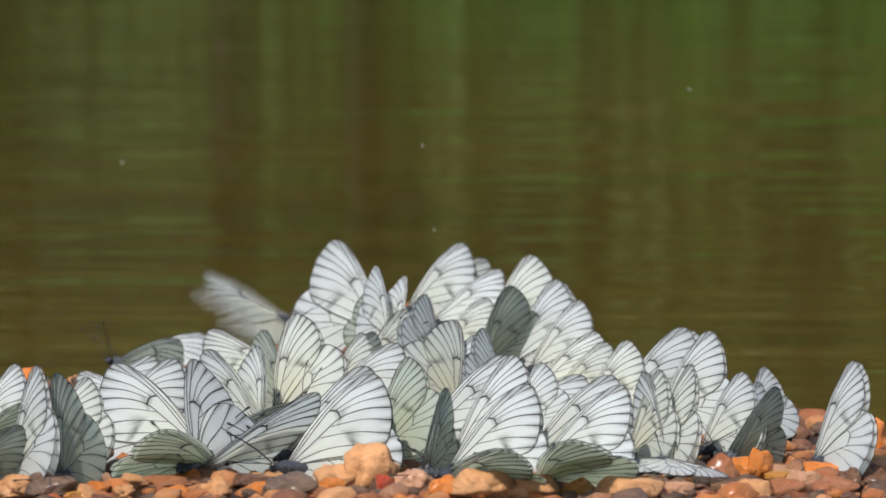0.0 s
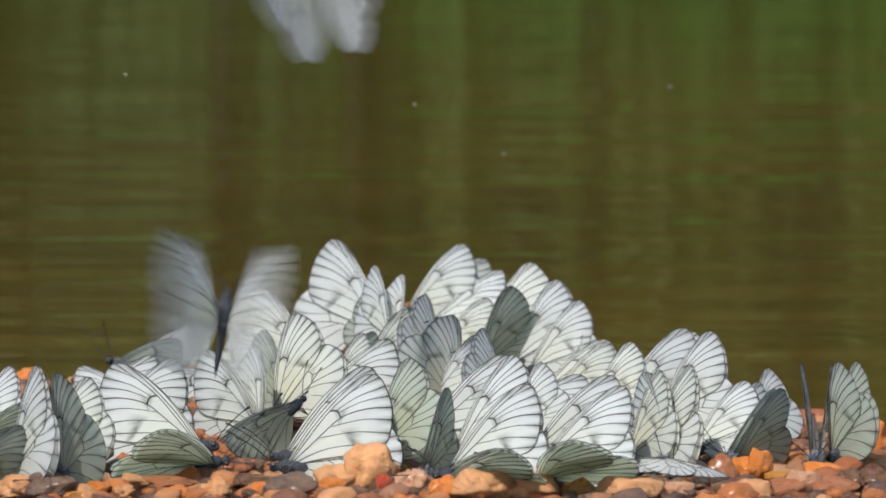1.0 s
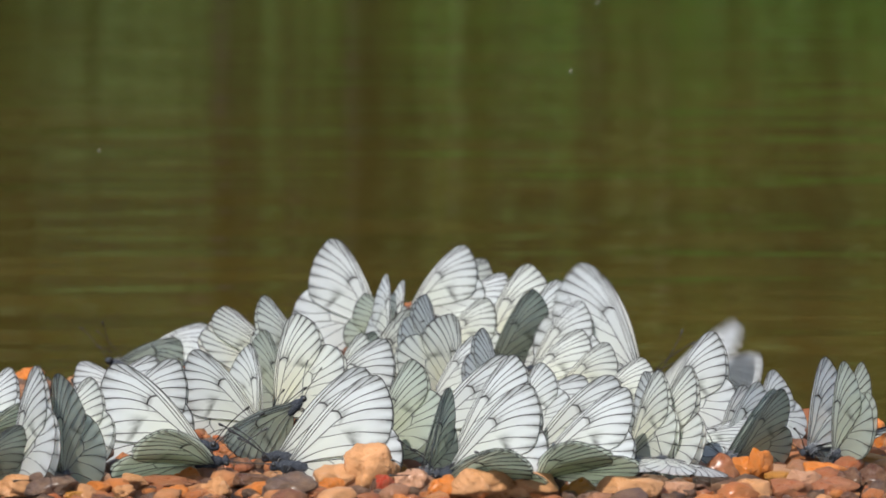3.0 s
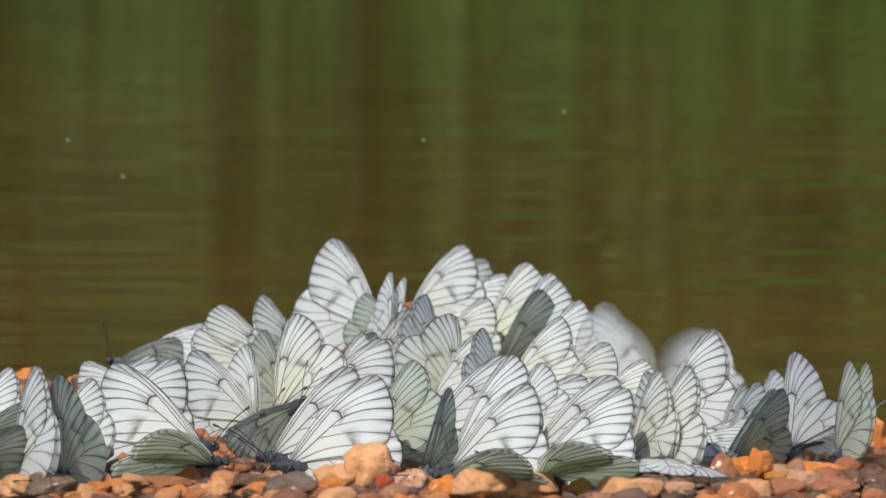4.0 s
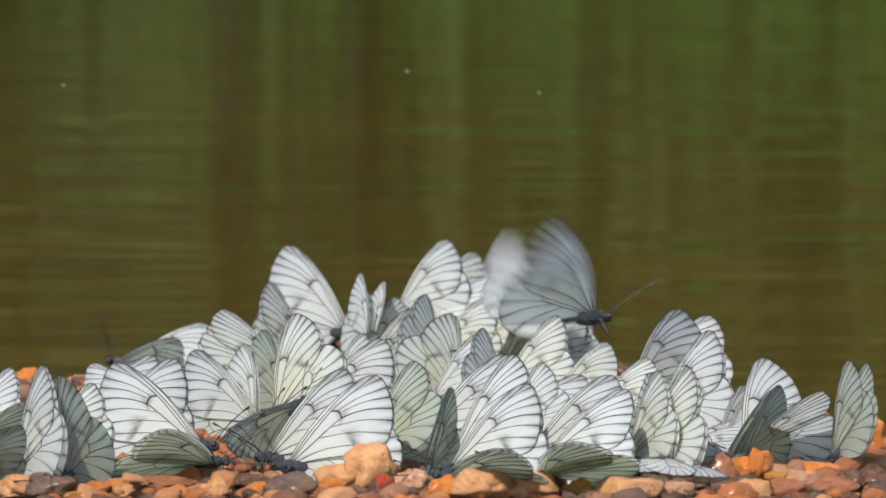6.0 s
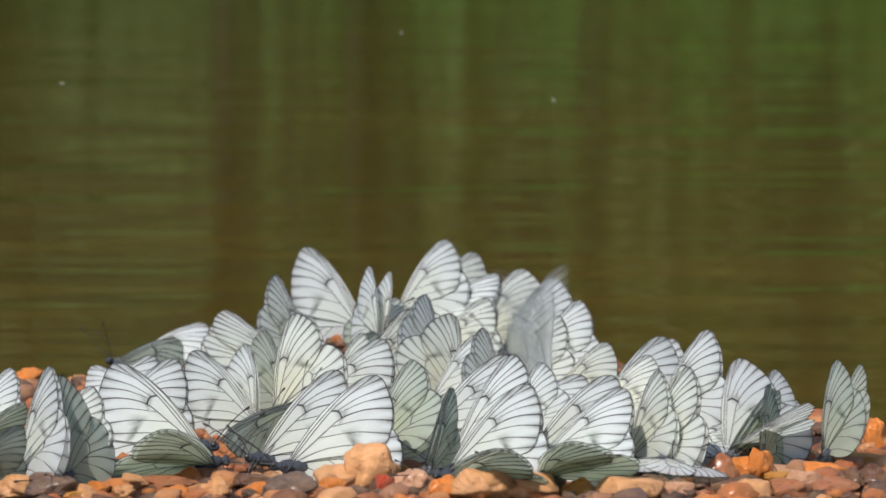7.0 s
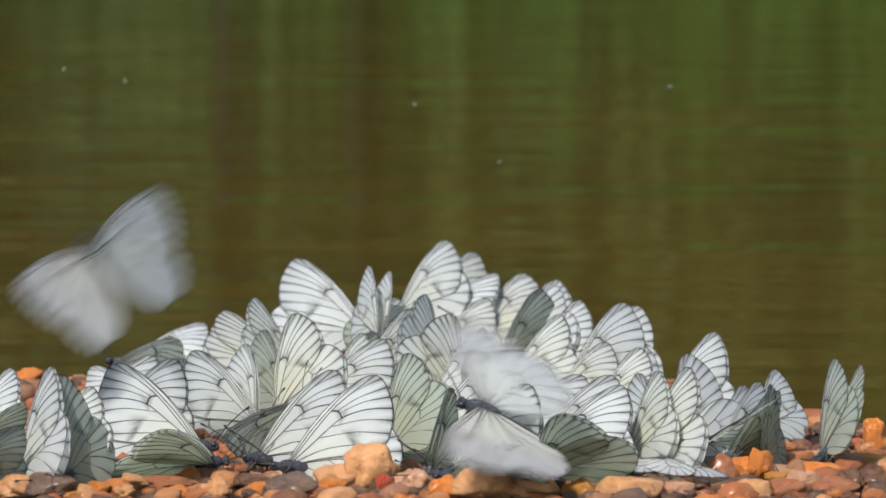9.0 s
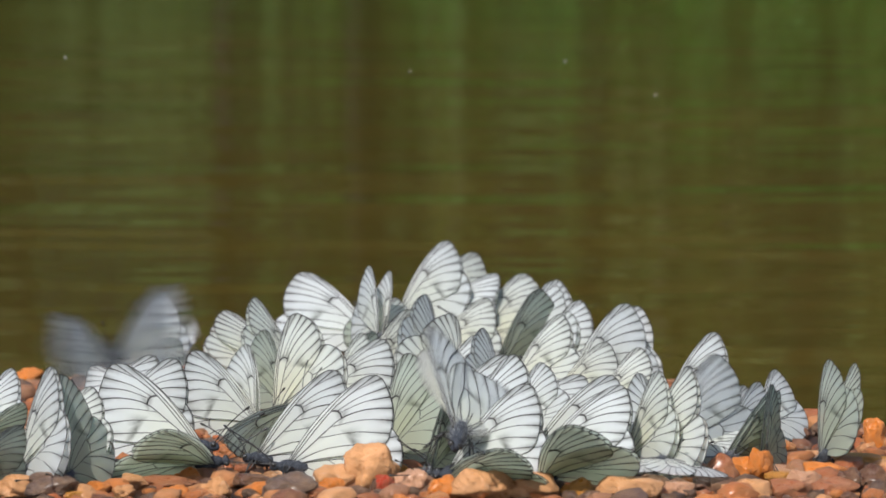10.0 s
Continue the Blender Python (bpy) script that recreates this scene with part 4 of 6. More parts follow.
# ---------------------------------------------------------------- what moves
def motions():
    walk(water, [(0, pose(-0.6, 0, WATER_Z)), (5, pose(-0.3, 0, WATER_Z)), (10, pose(0, 0, WATER_Z))])
    walk(b_behind_b[0], [(0, fly_at(-0.0827, 0.0856, 0.0045, -12.1, -19.9, -12.2)),
        (2.5, fly_at(-0.0841, 0.0962, 0.0045, -4.2, -13.7, -13.3)),
        (4.5, fly_at(-0.0820, 0.0983, 0.0045, -4.4, -14.6, -11.2)),
        (7.5, fly_at(-0.0806, 0.0935, 0.0045, -7.1, -16.6, -18.0)),
        (10, fly_at(-0.0806, 0.0935, 0.0045, -7.1, -16.6, -18.0))])
    walk(b_third[0], [(0, fly_at(-0.0491, 0.0535, 0.0045, -43.7, -15.9, -1.8)),
        (1.5, fly_at(-0.0491, 0.0533, 0.0045, -39.3, -15.3, -2.5)),
        (2.5, fly_at(-0.0499, 0.0568, 0.0045, -34.9, -16.5, -1.8)),
        (4.5, fly_at(-0.0501, 0.0583, 0.0045, -32.6, -17.5, -4.0)),
        (10, fly_at(-0.0501, 0.0583, 0.0045, -32.6, -17.5, -4.0))])
    walk(b_bold[0], [(0, fly_at(-0.0490, 0.0575, 0.0045, -57.1, 12.2, -13.2)),
        (2, fly_at(-0.0493, 0.0580, 0.0045, -52.4, 13.0, -12.1)),
        (4.5, fly_at(-0.0507, 0.0659, 0.0045, -50.3, 8.6, -13.0)),
        (10, fly_at(-0.0507, 0.0659, 0.0045, -50.3, 8.6, -13.0))])
    walk(b_near[0], [(0, fly_at(-0.0373, -0.0244, 0.0045, 171.2, -3.2, 13.3)),
        (4.5, fly_at(-0.0372, -0.0235, 0.0045, 167.5, -3.2, 18.8)),
        (10, fly_at(-0.0372, -0.0235, 0.0045, 167.5, -3.2, 18.8))])
    walk(b_n1[0], [(0, fly_at(-0.0383, -0.0052, 0.0045, 154.6, -1.2, 11.0)),
        (2.5, fly_at(-0.0394, -0.0066, 0.0045, 162.6, -2.0, 12.4)),
        (4.5, fly_at(-0.0422, -0.0074, 0.0045, 148.4, -0.5, 9.4)),
        (5.5, fly_at(-0.0419, -0.0079, 0.0045, 145.9, -1.4, 8.9)),
        (7.5, fly_at(-0.0454, -0.0089, 0.0045, 148.6, -2.3, 9.2)),
        (10, fly_at(-0.0454, -0.0089, 0.0045, 148.6, -2.3, 9.2))])
    walk(b_small_white[0], [(0, fly_at(-0.0309, 0.0920, 0.0046, 158.3, -6.7, 11.0)),
        (1.5, fly_at(-0.0334, 0.0988, 0.0046, 157.6, -5.6, 10.8)),
        (4.5, fly_at(-0.0338, 0.0978, 0.0046, 154.4, -5.1, 9.8)),
        (10, fly_at(-0.0338, 0.0978, 0.0046, 154.4, -5.1, 9.8))])
    walk(b_t19[0], [(0, fly_at(-0.0200, 0.2039, 0.0122, -27.3, 4.7, -9.2)),
        (2.5, fly_at(-0.0203, 0.2065, 0.0126, -28.8, 3.0, -7.8)),
        (4.5, fly_at(-0.0205, 0.2055, 0.0124, -30.4, 4.3, -6.5)),
        (4.75, fly_at(-0.0211, 0.2042, 0.0122, -34.3, 2.7, 0.9)),
        (4.9, fly_at(-0.0210, 0.2042, 0.0122, -36.3, 1.8, 5.1)),
        (5, fly_at(-0.0205, 0.2038, 0.0122, -55.3, -3.7, -5.4)),
        (5.1, fly_at(-0.0205, 0.2043, 0.0122, -61.1, -5.3, 1.4)),
        (5.25, fly_at(-0.0218, 0.2031, 0.0120, -47.4, -11.2, -40.0)),
        (5.5, fly_at(-0.0323, 0.2089, 0.0115, -16.4, 2.7, -10.6)),
        (6.8, fly_at(-0.0252, 0.2142, 0.0131, -36.7, -9.6, -4.1)),
        (7.5, fly_at(-0.0252, 0.2142, 0.0131, -36.7, -9.6, -4.1)),
        (9, fly_at(-0.0237, 0.2036, 0.0119, 9.0, 0.3, -33.9)),
        (10, fly_at(-0.0225, 0.2009, 0.0116, 3.2, -1.9, -45.4))])
    flap(b_t19, 125, 173, [(0, -3.6, -3.6), (4.6, -3.6, -3.6), (4.75, 14, -3), (4.9, 20, -3), (5, 34, -2), (5.1, 30, 0), (5.3, -3.6, -3.6), (10, -3.6, -3.6)])
    walk(b_dusk[0], [(0, fly_at(-0.0469, 0.1501, 0.0055, 22.8, -0.3, -51.0)),
        (1.5, fly_at(-0.0376, 0.1491, 0.0057, 15.7, -5.2, -48.9)),
        (2.5, fly_at(-0.0382, 0.1582, 0.0062, 45.4, 15.7, -28.3)),
        (4.5, fly_at(-0.0396, 0.1621, 0.0064, 45.2, 14.5, -24.0)),
        (7.5, fly_at(-0.0409, 0.1837, 0.0079, 52.1, 26.8, -19.7)),
        (9, fly_at(-0.0419, 0.1537, 0.0058, 46.2, 24.8, -32.5)),
        (10, fly_at(-0.0419, 0.1537, 0.0058, 46.2, 24.8, -32.5))])
    walk(b_t25[0], [(0, fly_at(-0.0092, 0.2243, 0.0175, 157.9, 8.2, 9.3)),
        (4.8, fly_at(-0.0088, 0.2198, 0.0169, 162.7, 10.4, 9.8)),
        (5.2, fly_at(-0.0123, 0.2229, 0.0173, 158.6, 12.5, 9.3)),
        (10, fly_at(-0.0117, 0.2209, 0.0170, 155.7, 14.1, 8.5))])
    walk(b_top_l2[0], [(0, fly_at(-0.0057, 0.2205, 0.0150, 198.2, -10.4, 10.1)),
        (4.8, fly_at(-0.0053, 0.2214, 0.0151, 200.9, -11.1, 11.7)),
        (5.2, fly_at(-0.0077, 0.2243, 0.0155, 197.3, -7.6, 10.4)),
        (10, fly_at(-0.0077, 0.2243, 0.0155, 197.3, -7.6, 10.4))])
    walk(b_top_flat[0], [(0, fly_at(-0.0018, 0.2153, 0.0142, 145.9, -1.1, 28.8)),
        (4.8, fly_at(-0.0023, 0.2173, 0.0145, 143.4, 2.0, 44.5)),
        (5.2, fly_at(-0.0043, 0.2166, 0.0144, 143.7, 2.2, 43.3)),
        (10, fly_at(-0.0043, 0.2166, 0.0144, 143.7, 2.2, 43.3))])
    walk(b_t32[0], [(0, fly_at(0.0156, 0.1992, 0.0105, 164.7, 16.5, 19.9)),
        (1.5, fly_at(0.0134, 0.1914, 0.0098, 172.2, 10.8, 24.4)),
        (4.5, fly_at(0.0132, 0.1893, 0.0095, 163.8, 14.7, 18.7)),
        (5.5, fly_at(0.0115, 0.1996, 0.0110, 170.6, 10.8, 39.2)),
        (6.8, fly_at(0.0117, 0.2043, 0.0115, 189.9, 1.3, 37.7)),
        (9, fly_at(0.0123, 0.2052, 0.0116, 196.6, -5.5, 38.6)),
        (10, fly_at(0.0123, 0.2052, 0.0116, 196.6, -5.5, 38.6))])
    walk(b_fringe[0], [(0, fly_at(0.0238, 0.1759, 0.0074, 145.3, 15.2, 18.6)),
        (2.5, fly_at(0.0244, 0.1733, 0.0071, 139.8, 24.0, 21.6)),
        (4.5, fly_at(0.0203, 0.1922, 0.0092, 156.7, 15.1, 15.9)),
        (5.5, fly_at(0.0198, 0.1950, 0.0095, 139.7, 23.3, 16.6)),
        (7.5, fly_at(0.0227, 0.1729, 0.0072, 143.7, 23.4, 20.7)),
        (10, fly_at(0.0227, 0.1729, 0.0072, 143.7, 23.4, 20.7))])
    walk(b_shaded_r[0], [(0, fly_at(0.0116, 0.1673, 0.0073, 208.1, 23.3, -18)),
        (1.5, fly_at(0.0114, 0.1673, 0.0073, 208, 22, -18)),
        (2.5, fly_at(0.0135, 0.1669, 0.0072, 210.3, 13.9, -18.3)),
        (4.5, fly_at(0.0175, 0.1682, 0.0071, 206.1, 12.9, -16)),
        (10, fly_at(0.0172, 0.1682, 0.0071, 206.1, 13.5, -16))])
    walk(b_t35[0], [(0, fly_at(0.0263, 0.1208, 0.0048, 160.6, 5.4, 45.3)),
        (1.5, fly_at(0.0293, 0.1196, 0.0048, 167.4, 1.3, 52.4)),
        (2.5, fly_at(0.0244, 0.1205, 0.0048, 161.3, 3.6, 47.8)),
        (3.8, fly_at(0.0197, 0.1240, 0.0050, 149.6, 14.4, 36.9)),
        (4.5, fly_at(0.0177, 0.1275, 0.0050, 146.5, 11.4, 31.0)),
        (10, fly_at(0.0198, 0.1268, 0.0050, 146.5, 15.5, 32.6))])
    walk(b_brown_c[0], [(0, fly_at(0.0024, 0.0976, 0.0046, 22.0, 39.5, -18.2)),
        (1.5, fly_at(0.0014, 0.1113, 0.0048, 25.4, 41.1, -16.5)),
        (4.5, fly_at(0.0021, 0.1116, 0.0048, 21.1, 37.6, -18.3)),
        (10, fly_at(0.0021, 0.1116, 0.0048, 21.1, 37.6, -18.3))])
    walk(b_grey_c[0], [(0, fly_at(-0.0222, 0.1385, 0.0056, 205.0, -0.9, 17.3)),
        (4.5, fly_at(-0.0216, 0.1389, 0.0056, 206.2, -2.3, 15.1)),
        (10, fly_at(-0.0216, 0.1389, 0.0056, 206.2, -2.3, 15.1))])
    walk(b_dark_c[0], [(0, fly_at(-0.0156, -0.0032, 0.0045, 144.6, 28.7, 25.0)),
        (6.8, fly_at(-0.0171, 0.0007, 0.0045, 146.8, 26.3, 34.2)),
        (7.5, fly_at(-0.0148, -0.0016, 0.0045, 144.6, 32.1, 24.3)),
        (9, fly_at(-0.0130, 0.0014, 0.0045, 146.0, 34.7, 22.8)),
        (10, fly_at(-0.0130, 0.0014, 0.0045, 146.0, 34.7, 22.8))])
    walk(b_m39[0], [(0, fly_at(-0.0043, -0.0351, 0.0045, 250.5, 2.7, -1.2)),
        (4.5, fly_at(-0.0044, -0.0353, 0.0045, 250.2, 3.7, -4.2)),
        (6.9, fly_at(-0.0037, -0.0354, 0.0045, 250.6, 3.7, -4.0)),
        (10, fly_at(-0.0037, -0.0354, 0.0045, 250.6, 3.7, -4.0))])
    walk(b_rw_b[0], [(0, fly_at(0.0257, -0.0227, 0.0045, 146.6, 2.4, 26.9)),
        (6.8, fly_at(0.0253, -0.0227, 0.0045, 147.2, 4.1, 36.3)),
        (7.5, fly_at(0.0248, -0.0165, 0.0045, 151.3, 1.6, 31.9)),
        (10, fly_at(0.0248, -0.0165, 0.0045, 151.3, 1.6, 31.9))])
    walk(b_rn[0], [(0, fly_at(0.0563, -0.0192, 0.0045, -66.1, -5.4, -1.9)),
        (6.8, fly_at(0.0561, -0.0217, 0.0045, -67.8, -5.7, -6.1)),
        (7.5, fly_at(0.0567, -0.0227, 0.0045, -79.5, -12.3, -9.8)),
        (8.2, fly_at(0.0559, -0.0218, 0.0045, -62.0, -4.3, -6.0)),
        (9, fly_at(0.0555, -0.0185, 0.0045, -56.4, -6.4, -7.5)),
        (10, fly_at(0.0555, -0.0185, 0.0045, -56.4, -6.4, -7.5))])
    walk(b_rg_a[0], [(0, fly_at(0.0484, -0.0059, 0.0045, 122.5, 20.0, 10.9)),
        (6.8, fly_at(0.0479, -0.0107, 0.0045, 124.3, 22.9, 12.7)),
        (10, fly_at(0.0479, -0.0107, 0.0045, 124.3, 22.9, 12.7))])
    walk(b_rg_b[0], [(0, fly_at(0.0536, -0.0100, 0.0045, 118.6, 19.5, 19.4)),
        (7.5, fly_at(0.0518, -0.0148, 0.0045, 129.2, 18.2, 21.2)),
        (10, fly_at(0.0518, -0.0148, 0.0045, 129.2, 18.2, 21.2))])
    walk(b_r51[0], [(0, fly_at(0.0597, 0.0705, 0.0045, 142.4, 10.2, 15.7)),
        (4.5, fly_at(0.0602, 0.0728, 0.0045, 141.3, 8.1, 14.2)),
        (7.5, fly_at(0.0597, 0.0726, 0.0045, 136.6, 11.4, 15.6)),
        (9, fly_at(0.0607, 0.0729, 0.0045, 138.2, 7.7, 14.2)),
        (10, fly_at(0.0607, 0.0729, 0.0045, 138.2, 7.7, 14.2))])
    walk(b_m47[0], [(0, fly_at(0.0409, 0.0843, 0.0045, 157.7, 14.2, 21.6)),
        (1.5, fly_at(0.0417, 0.0786, 0.0045, 151.1, 19.8, 30.4)),
        (2.5, fly_at(0.0411, 0.0745, 0.0045, 163.8, 10.1, 39.6)),
        (4.5, fly_at(0.0408, 0.0779, 0.0045, 161.9, 6.5, 46.0)),
        (7.5, fly_at(0.0430, 0.0749, 0.0045, 157.6, 12.5, 39.3)),
        (9, fly_at(0.0423, 0.0763, 0.0045, 154.3, 16.7, 34.5)),
        (10, fly_at(0.0423, 0.0763, 0.0045, 154.3, 16.7, 34.5))])
    walk(b_l4[0], [(0, fly_at(-0.0940, -0.0406, 0.0045, 248.3, 16.4, 12.5)),
        (4.5, fly_at(-0.0938, -0.0427, 0.0045, 248.1, 16.4, 11.4)),
        (5.5, fly_at(-0.0930, -0.0430, 0.0045, 245.0, 15.2, 15.8)),
        (10, fly_at(-0.0928, -0.0423, 0.0045, 245.4, 15.2, 14.4))])
    walk(b_l2[0], [(0, fly_at(-0.1056, -0.0349, 0.0045, 122.4, 22.8, 7.5)),
        (4.5, fly_at(-0.1055, -0.0346, 0.0045, 122.5, 22.8, 6.7)),
        (5.5, fly_at(-0.1048, -0.0343, 0.0045, 124.1, 22.6, 6.6)),
        (7.5, fly_at(-0.1039, -0.0337, 0.0045, 124.1, 21.1, 10.9)),
        (10, fly_at(-0.1039, -0.0337, 0.0045, 124.1, 21.1, 10.9))])
    walk(b_stripes[0], [(0, fly_at(-0.0993, -0.0054, 0.0045, 151.7, 15.5, 14.6)),
        (4.5, fly_at(-0.0983, -0.0084, 0.0045, 148.3, 17.8, 20.2)),
        (7.5, fly_at(-0.0998, -0.0173, 0.0045, 155.6, 15.4, 28.3)),
        (10, fly_at(-0.0998, -0.0173, 0.0045, 155.6, 15.4, 28.3))])
    walk(b_l_tip[0], [(0, fly_at(-0.1214, 0.0273, 0.0045, 144.0, 14.4, 20.8)),
        (1.5, fly_at(-0.1233, 0.0216, 0.0045, 145.8, 17.6, 27.2)),
        (10, fly_at(-0.1232, 0.0210, 0.0045, 145.7, 16.6, 28.7))])
    walk(b_low_r[0], [(0, fly_at(0.0246, -0.0400, 0.0045, 160.1, 7.1, -65.0)),
        (7.5, fly_at(0.0251, -0.0354, 0.0045, 159.2, 8.0, -67.8)),
        (8.4, fly_at(0.0249, -0.0359, 0.0045, 159.4, 13.9, -57.8)),
        (9, fly_at(0.0257, -0.0375, 0.0045, 156.1, 13.8, -53.6)),
        (10, fly_at(0.0252, -0.0386, 0.0045, 159.4, 9.0, -57.4))])
    walk(b_l10w[0], [(0, fly_at(-0.0950, 0.2290, 0.0008, 175.6, -22.1, 30.1)),
        (1.5, fly_at(-0.0928, 0.2267, 0.0012, 174.3, -6.1, 47.3)),
        (4.5, fly_at(-0.0929, 0.2281, 0.0010, 178.5, -15.4, 27.1)),
        (9, fly_at(-0.0934, 0.2284, 0.0010, 168.3, -2.9, 49.5)),
        (9.3, fly_at(-0.0931, 0.2288, 0.0010, 165.5, -0.9, 47.4)),
        (9.4, fly_at(-0.0935, 0.2323, 0.0006, 161.9, 5.7, 33.9)),
        (9.5, fly_at(-0.0944, 0.2323, 0.0006, 163.9, 5.4, 33.9)),
        (9.6, fly_at(-0.0941, 0.2352, 0.0003, 153.9, 10.6, 26.2)),
        (9.8, fly_at(-0.0959, 0.2362, 0.0001, 154.3, 13.2, 19.5)),
        (10, fly_at(-0.0960, 0.2346, 0.0002, 157.6, 14.0, 24.9))])
    walk(b_rs_b[0], [(0, fly_at(0.0833, 0.0521, 0.0045, 226.3, 2.1, 25.9)),
        (2.5, fly_at(0.0853, 0.0512, 0.0045, 226.6, -1.0, 26.9)),
        (7.5, fly_at(0.0857, 0.0518, 0.0045, 226.2, -1.8, 26.1)),
        (10, fly_at(0.0857, 0.0518, 0.0045, 226.2, -1.8, 26.1))])
    walk(b_rs_a[0], [(0, fly_at(0.0677, 0.0081, 0.0045, 138.8, 15.1, 14.9)),
        (1.5, fly_at(0.0632, 0.0051, 0.0045, 161.4, 7.8, 47.2)),
        (2.5, fly_at(0.0594, 0.0068, 0.0045, 149.5, 3.5, 69.4)),
        (10, fly_at(0.0594, 0.0068, 0.0045, 149.5, 3.5, 69.4))])
    walk(b_r60[0], [(0, fly_at(0.0741, -0.0078, 0.0045, 226.1, 0.8, -14.2)),
        (1.5, fly_at(0.0745, -0.0078, 0.0045, 221.2, 2.9, -20.1)),
        (5.5, fly_at(0.0743, -0.0087, 0.0045, 222.5, 2.4, -18.9)),
        (7, fly_at(0.0809, -0.0101, 0.0045, 249.6, -2.0, 6.4)),
        (10, fly_at(0.0813, -0.0099, 0.0045, 251.0, -2.1, 4.2))])
    walk(b_t24[0], [(0, fly_at(-0.0152, 0.1524, 0.017, -60.8, -5.5, -11.9)),
        (1, fly_at(-0.0152, 0.1524, 0.017, -59.7, -5.9, -11.4)),
        (2, fly_at(-0.0152, 0.1524, 0.017, -67.4, -9.6, -12.5)),
        (2.5, fly_at(-0.0152, 0.1524, 0.017, -69.1, -10.4, -15.3)),
        (4.7, fly_at(-0.0152, 0.1524, 0.017, -68.1, -8, -21.2)),
        (5, fly_at(-0.021, 0.1601, 0.0161, -57.7, -2.2, -1.8)),
        (5.2, fly_at(-0.0201, 0.1538, 0.016, -66.5, -10.8, -9.2)),
        (5.5, fly_at(-0.0226, 0.1584, 0.0155, -65.5, -11.4, -16)),
        (6.8, fly_at(-0.0182, 0.1558, 0.0166, -65.6, -7.3, -11.8)),
        (10, fly_at(-0.0182, 0.1558, 0.0166, -65.8, -6.7, -11.3))])
    flap(b_t24, 110, 150, [(0, 20, 0, 121), (1, 18, 0, 120), (2, 13, 0, 124), (2.5, 10, 0, 125), (4.7, 4, 0, 119), (5, 4, 0, 113), (5.2, 10, 0, 129), (5.5, 16, 0, 127), (6.8, 10, 0, 120), (10, 10, 0, 120)])
    walk(b_r53[0], [(0, fly_at(0.0499, 0.115, 0.0011, 159.4, -6.7, 13)),
        (1.6, fly_at(0.0499, 0.115, 0.0011, 158.6, -6.4, 12.9)),
        (1.8, fly_at(0.0543, 0.1275, 0.0041, 129.1, -20.9, 35.9)),
        (2, fly_at(0.0588, 0.14, 0.007, 99.5, -35.3, 59)),
        (2.25, fly_at(0.0621, 0.145, 0.0117, 62.5, -53.3, 87.7)),
        (2.5, fly_at(0.0653, 0.15, 0.0164, 25.5, -71.4, 116.5)),
        (2.7, fly_at(0.0604, 0.14, 0.0087, 43, -61.7, 102.1)),
        (3.13, fly_at(0.0603, 0.1333, 0.0051, 80.8, -40.8, 70.8)),
        (3.57, fly_at(0.0602, 0.1267, 0.0015, 118.7, -19.9, 39.5)),
        (4, fly_at(0.0601, 0.12, -0.0021, 156.5, 1, 8.3)),
        (4.5, fly_at(0.0519, 0.13, 0.0031, 158.1, 0.7, 10.7)),
        (5, fly_at(0.0663, 0.12, -0.0034, 155.4, -0.2, 7)),
        (5.5, fly_at(0.0614, 0.12, -0.0033, 157.2, -3.3, 9.8)),
        (5.8, fly_at(0.0579, 0.12, 0.0079, 158.4, -3.8, 9.8)),
        (6.8, fly_at(0.0452, 0.125, -0.0026, 162.5, -5.6, 9.7)),
        (8.2, fly_at(0.0452, 0.125, -0.0026, 157.6, -5.8, 10.4)),
        (8.5, fly_at(0.0468, 0.14, 0.0056, 154.4, -1.3, 6.8)),
        (8.8, fly_at(0.038, 0.155, 0.0022, 156.7, -3.9, 10.2)),
        (10, fly_at(0.0377, 0.155, 0.0023, 157.8, -5.2, 10.8))])
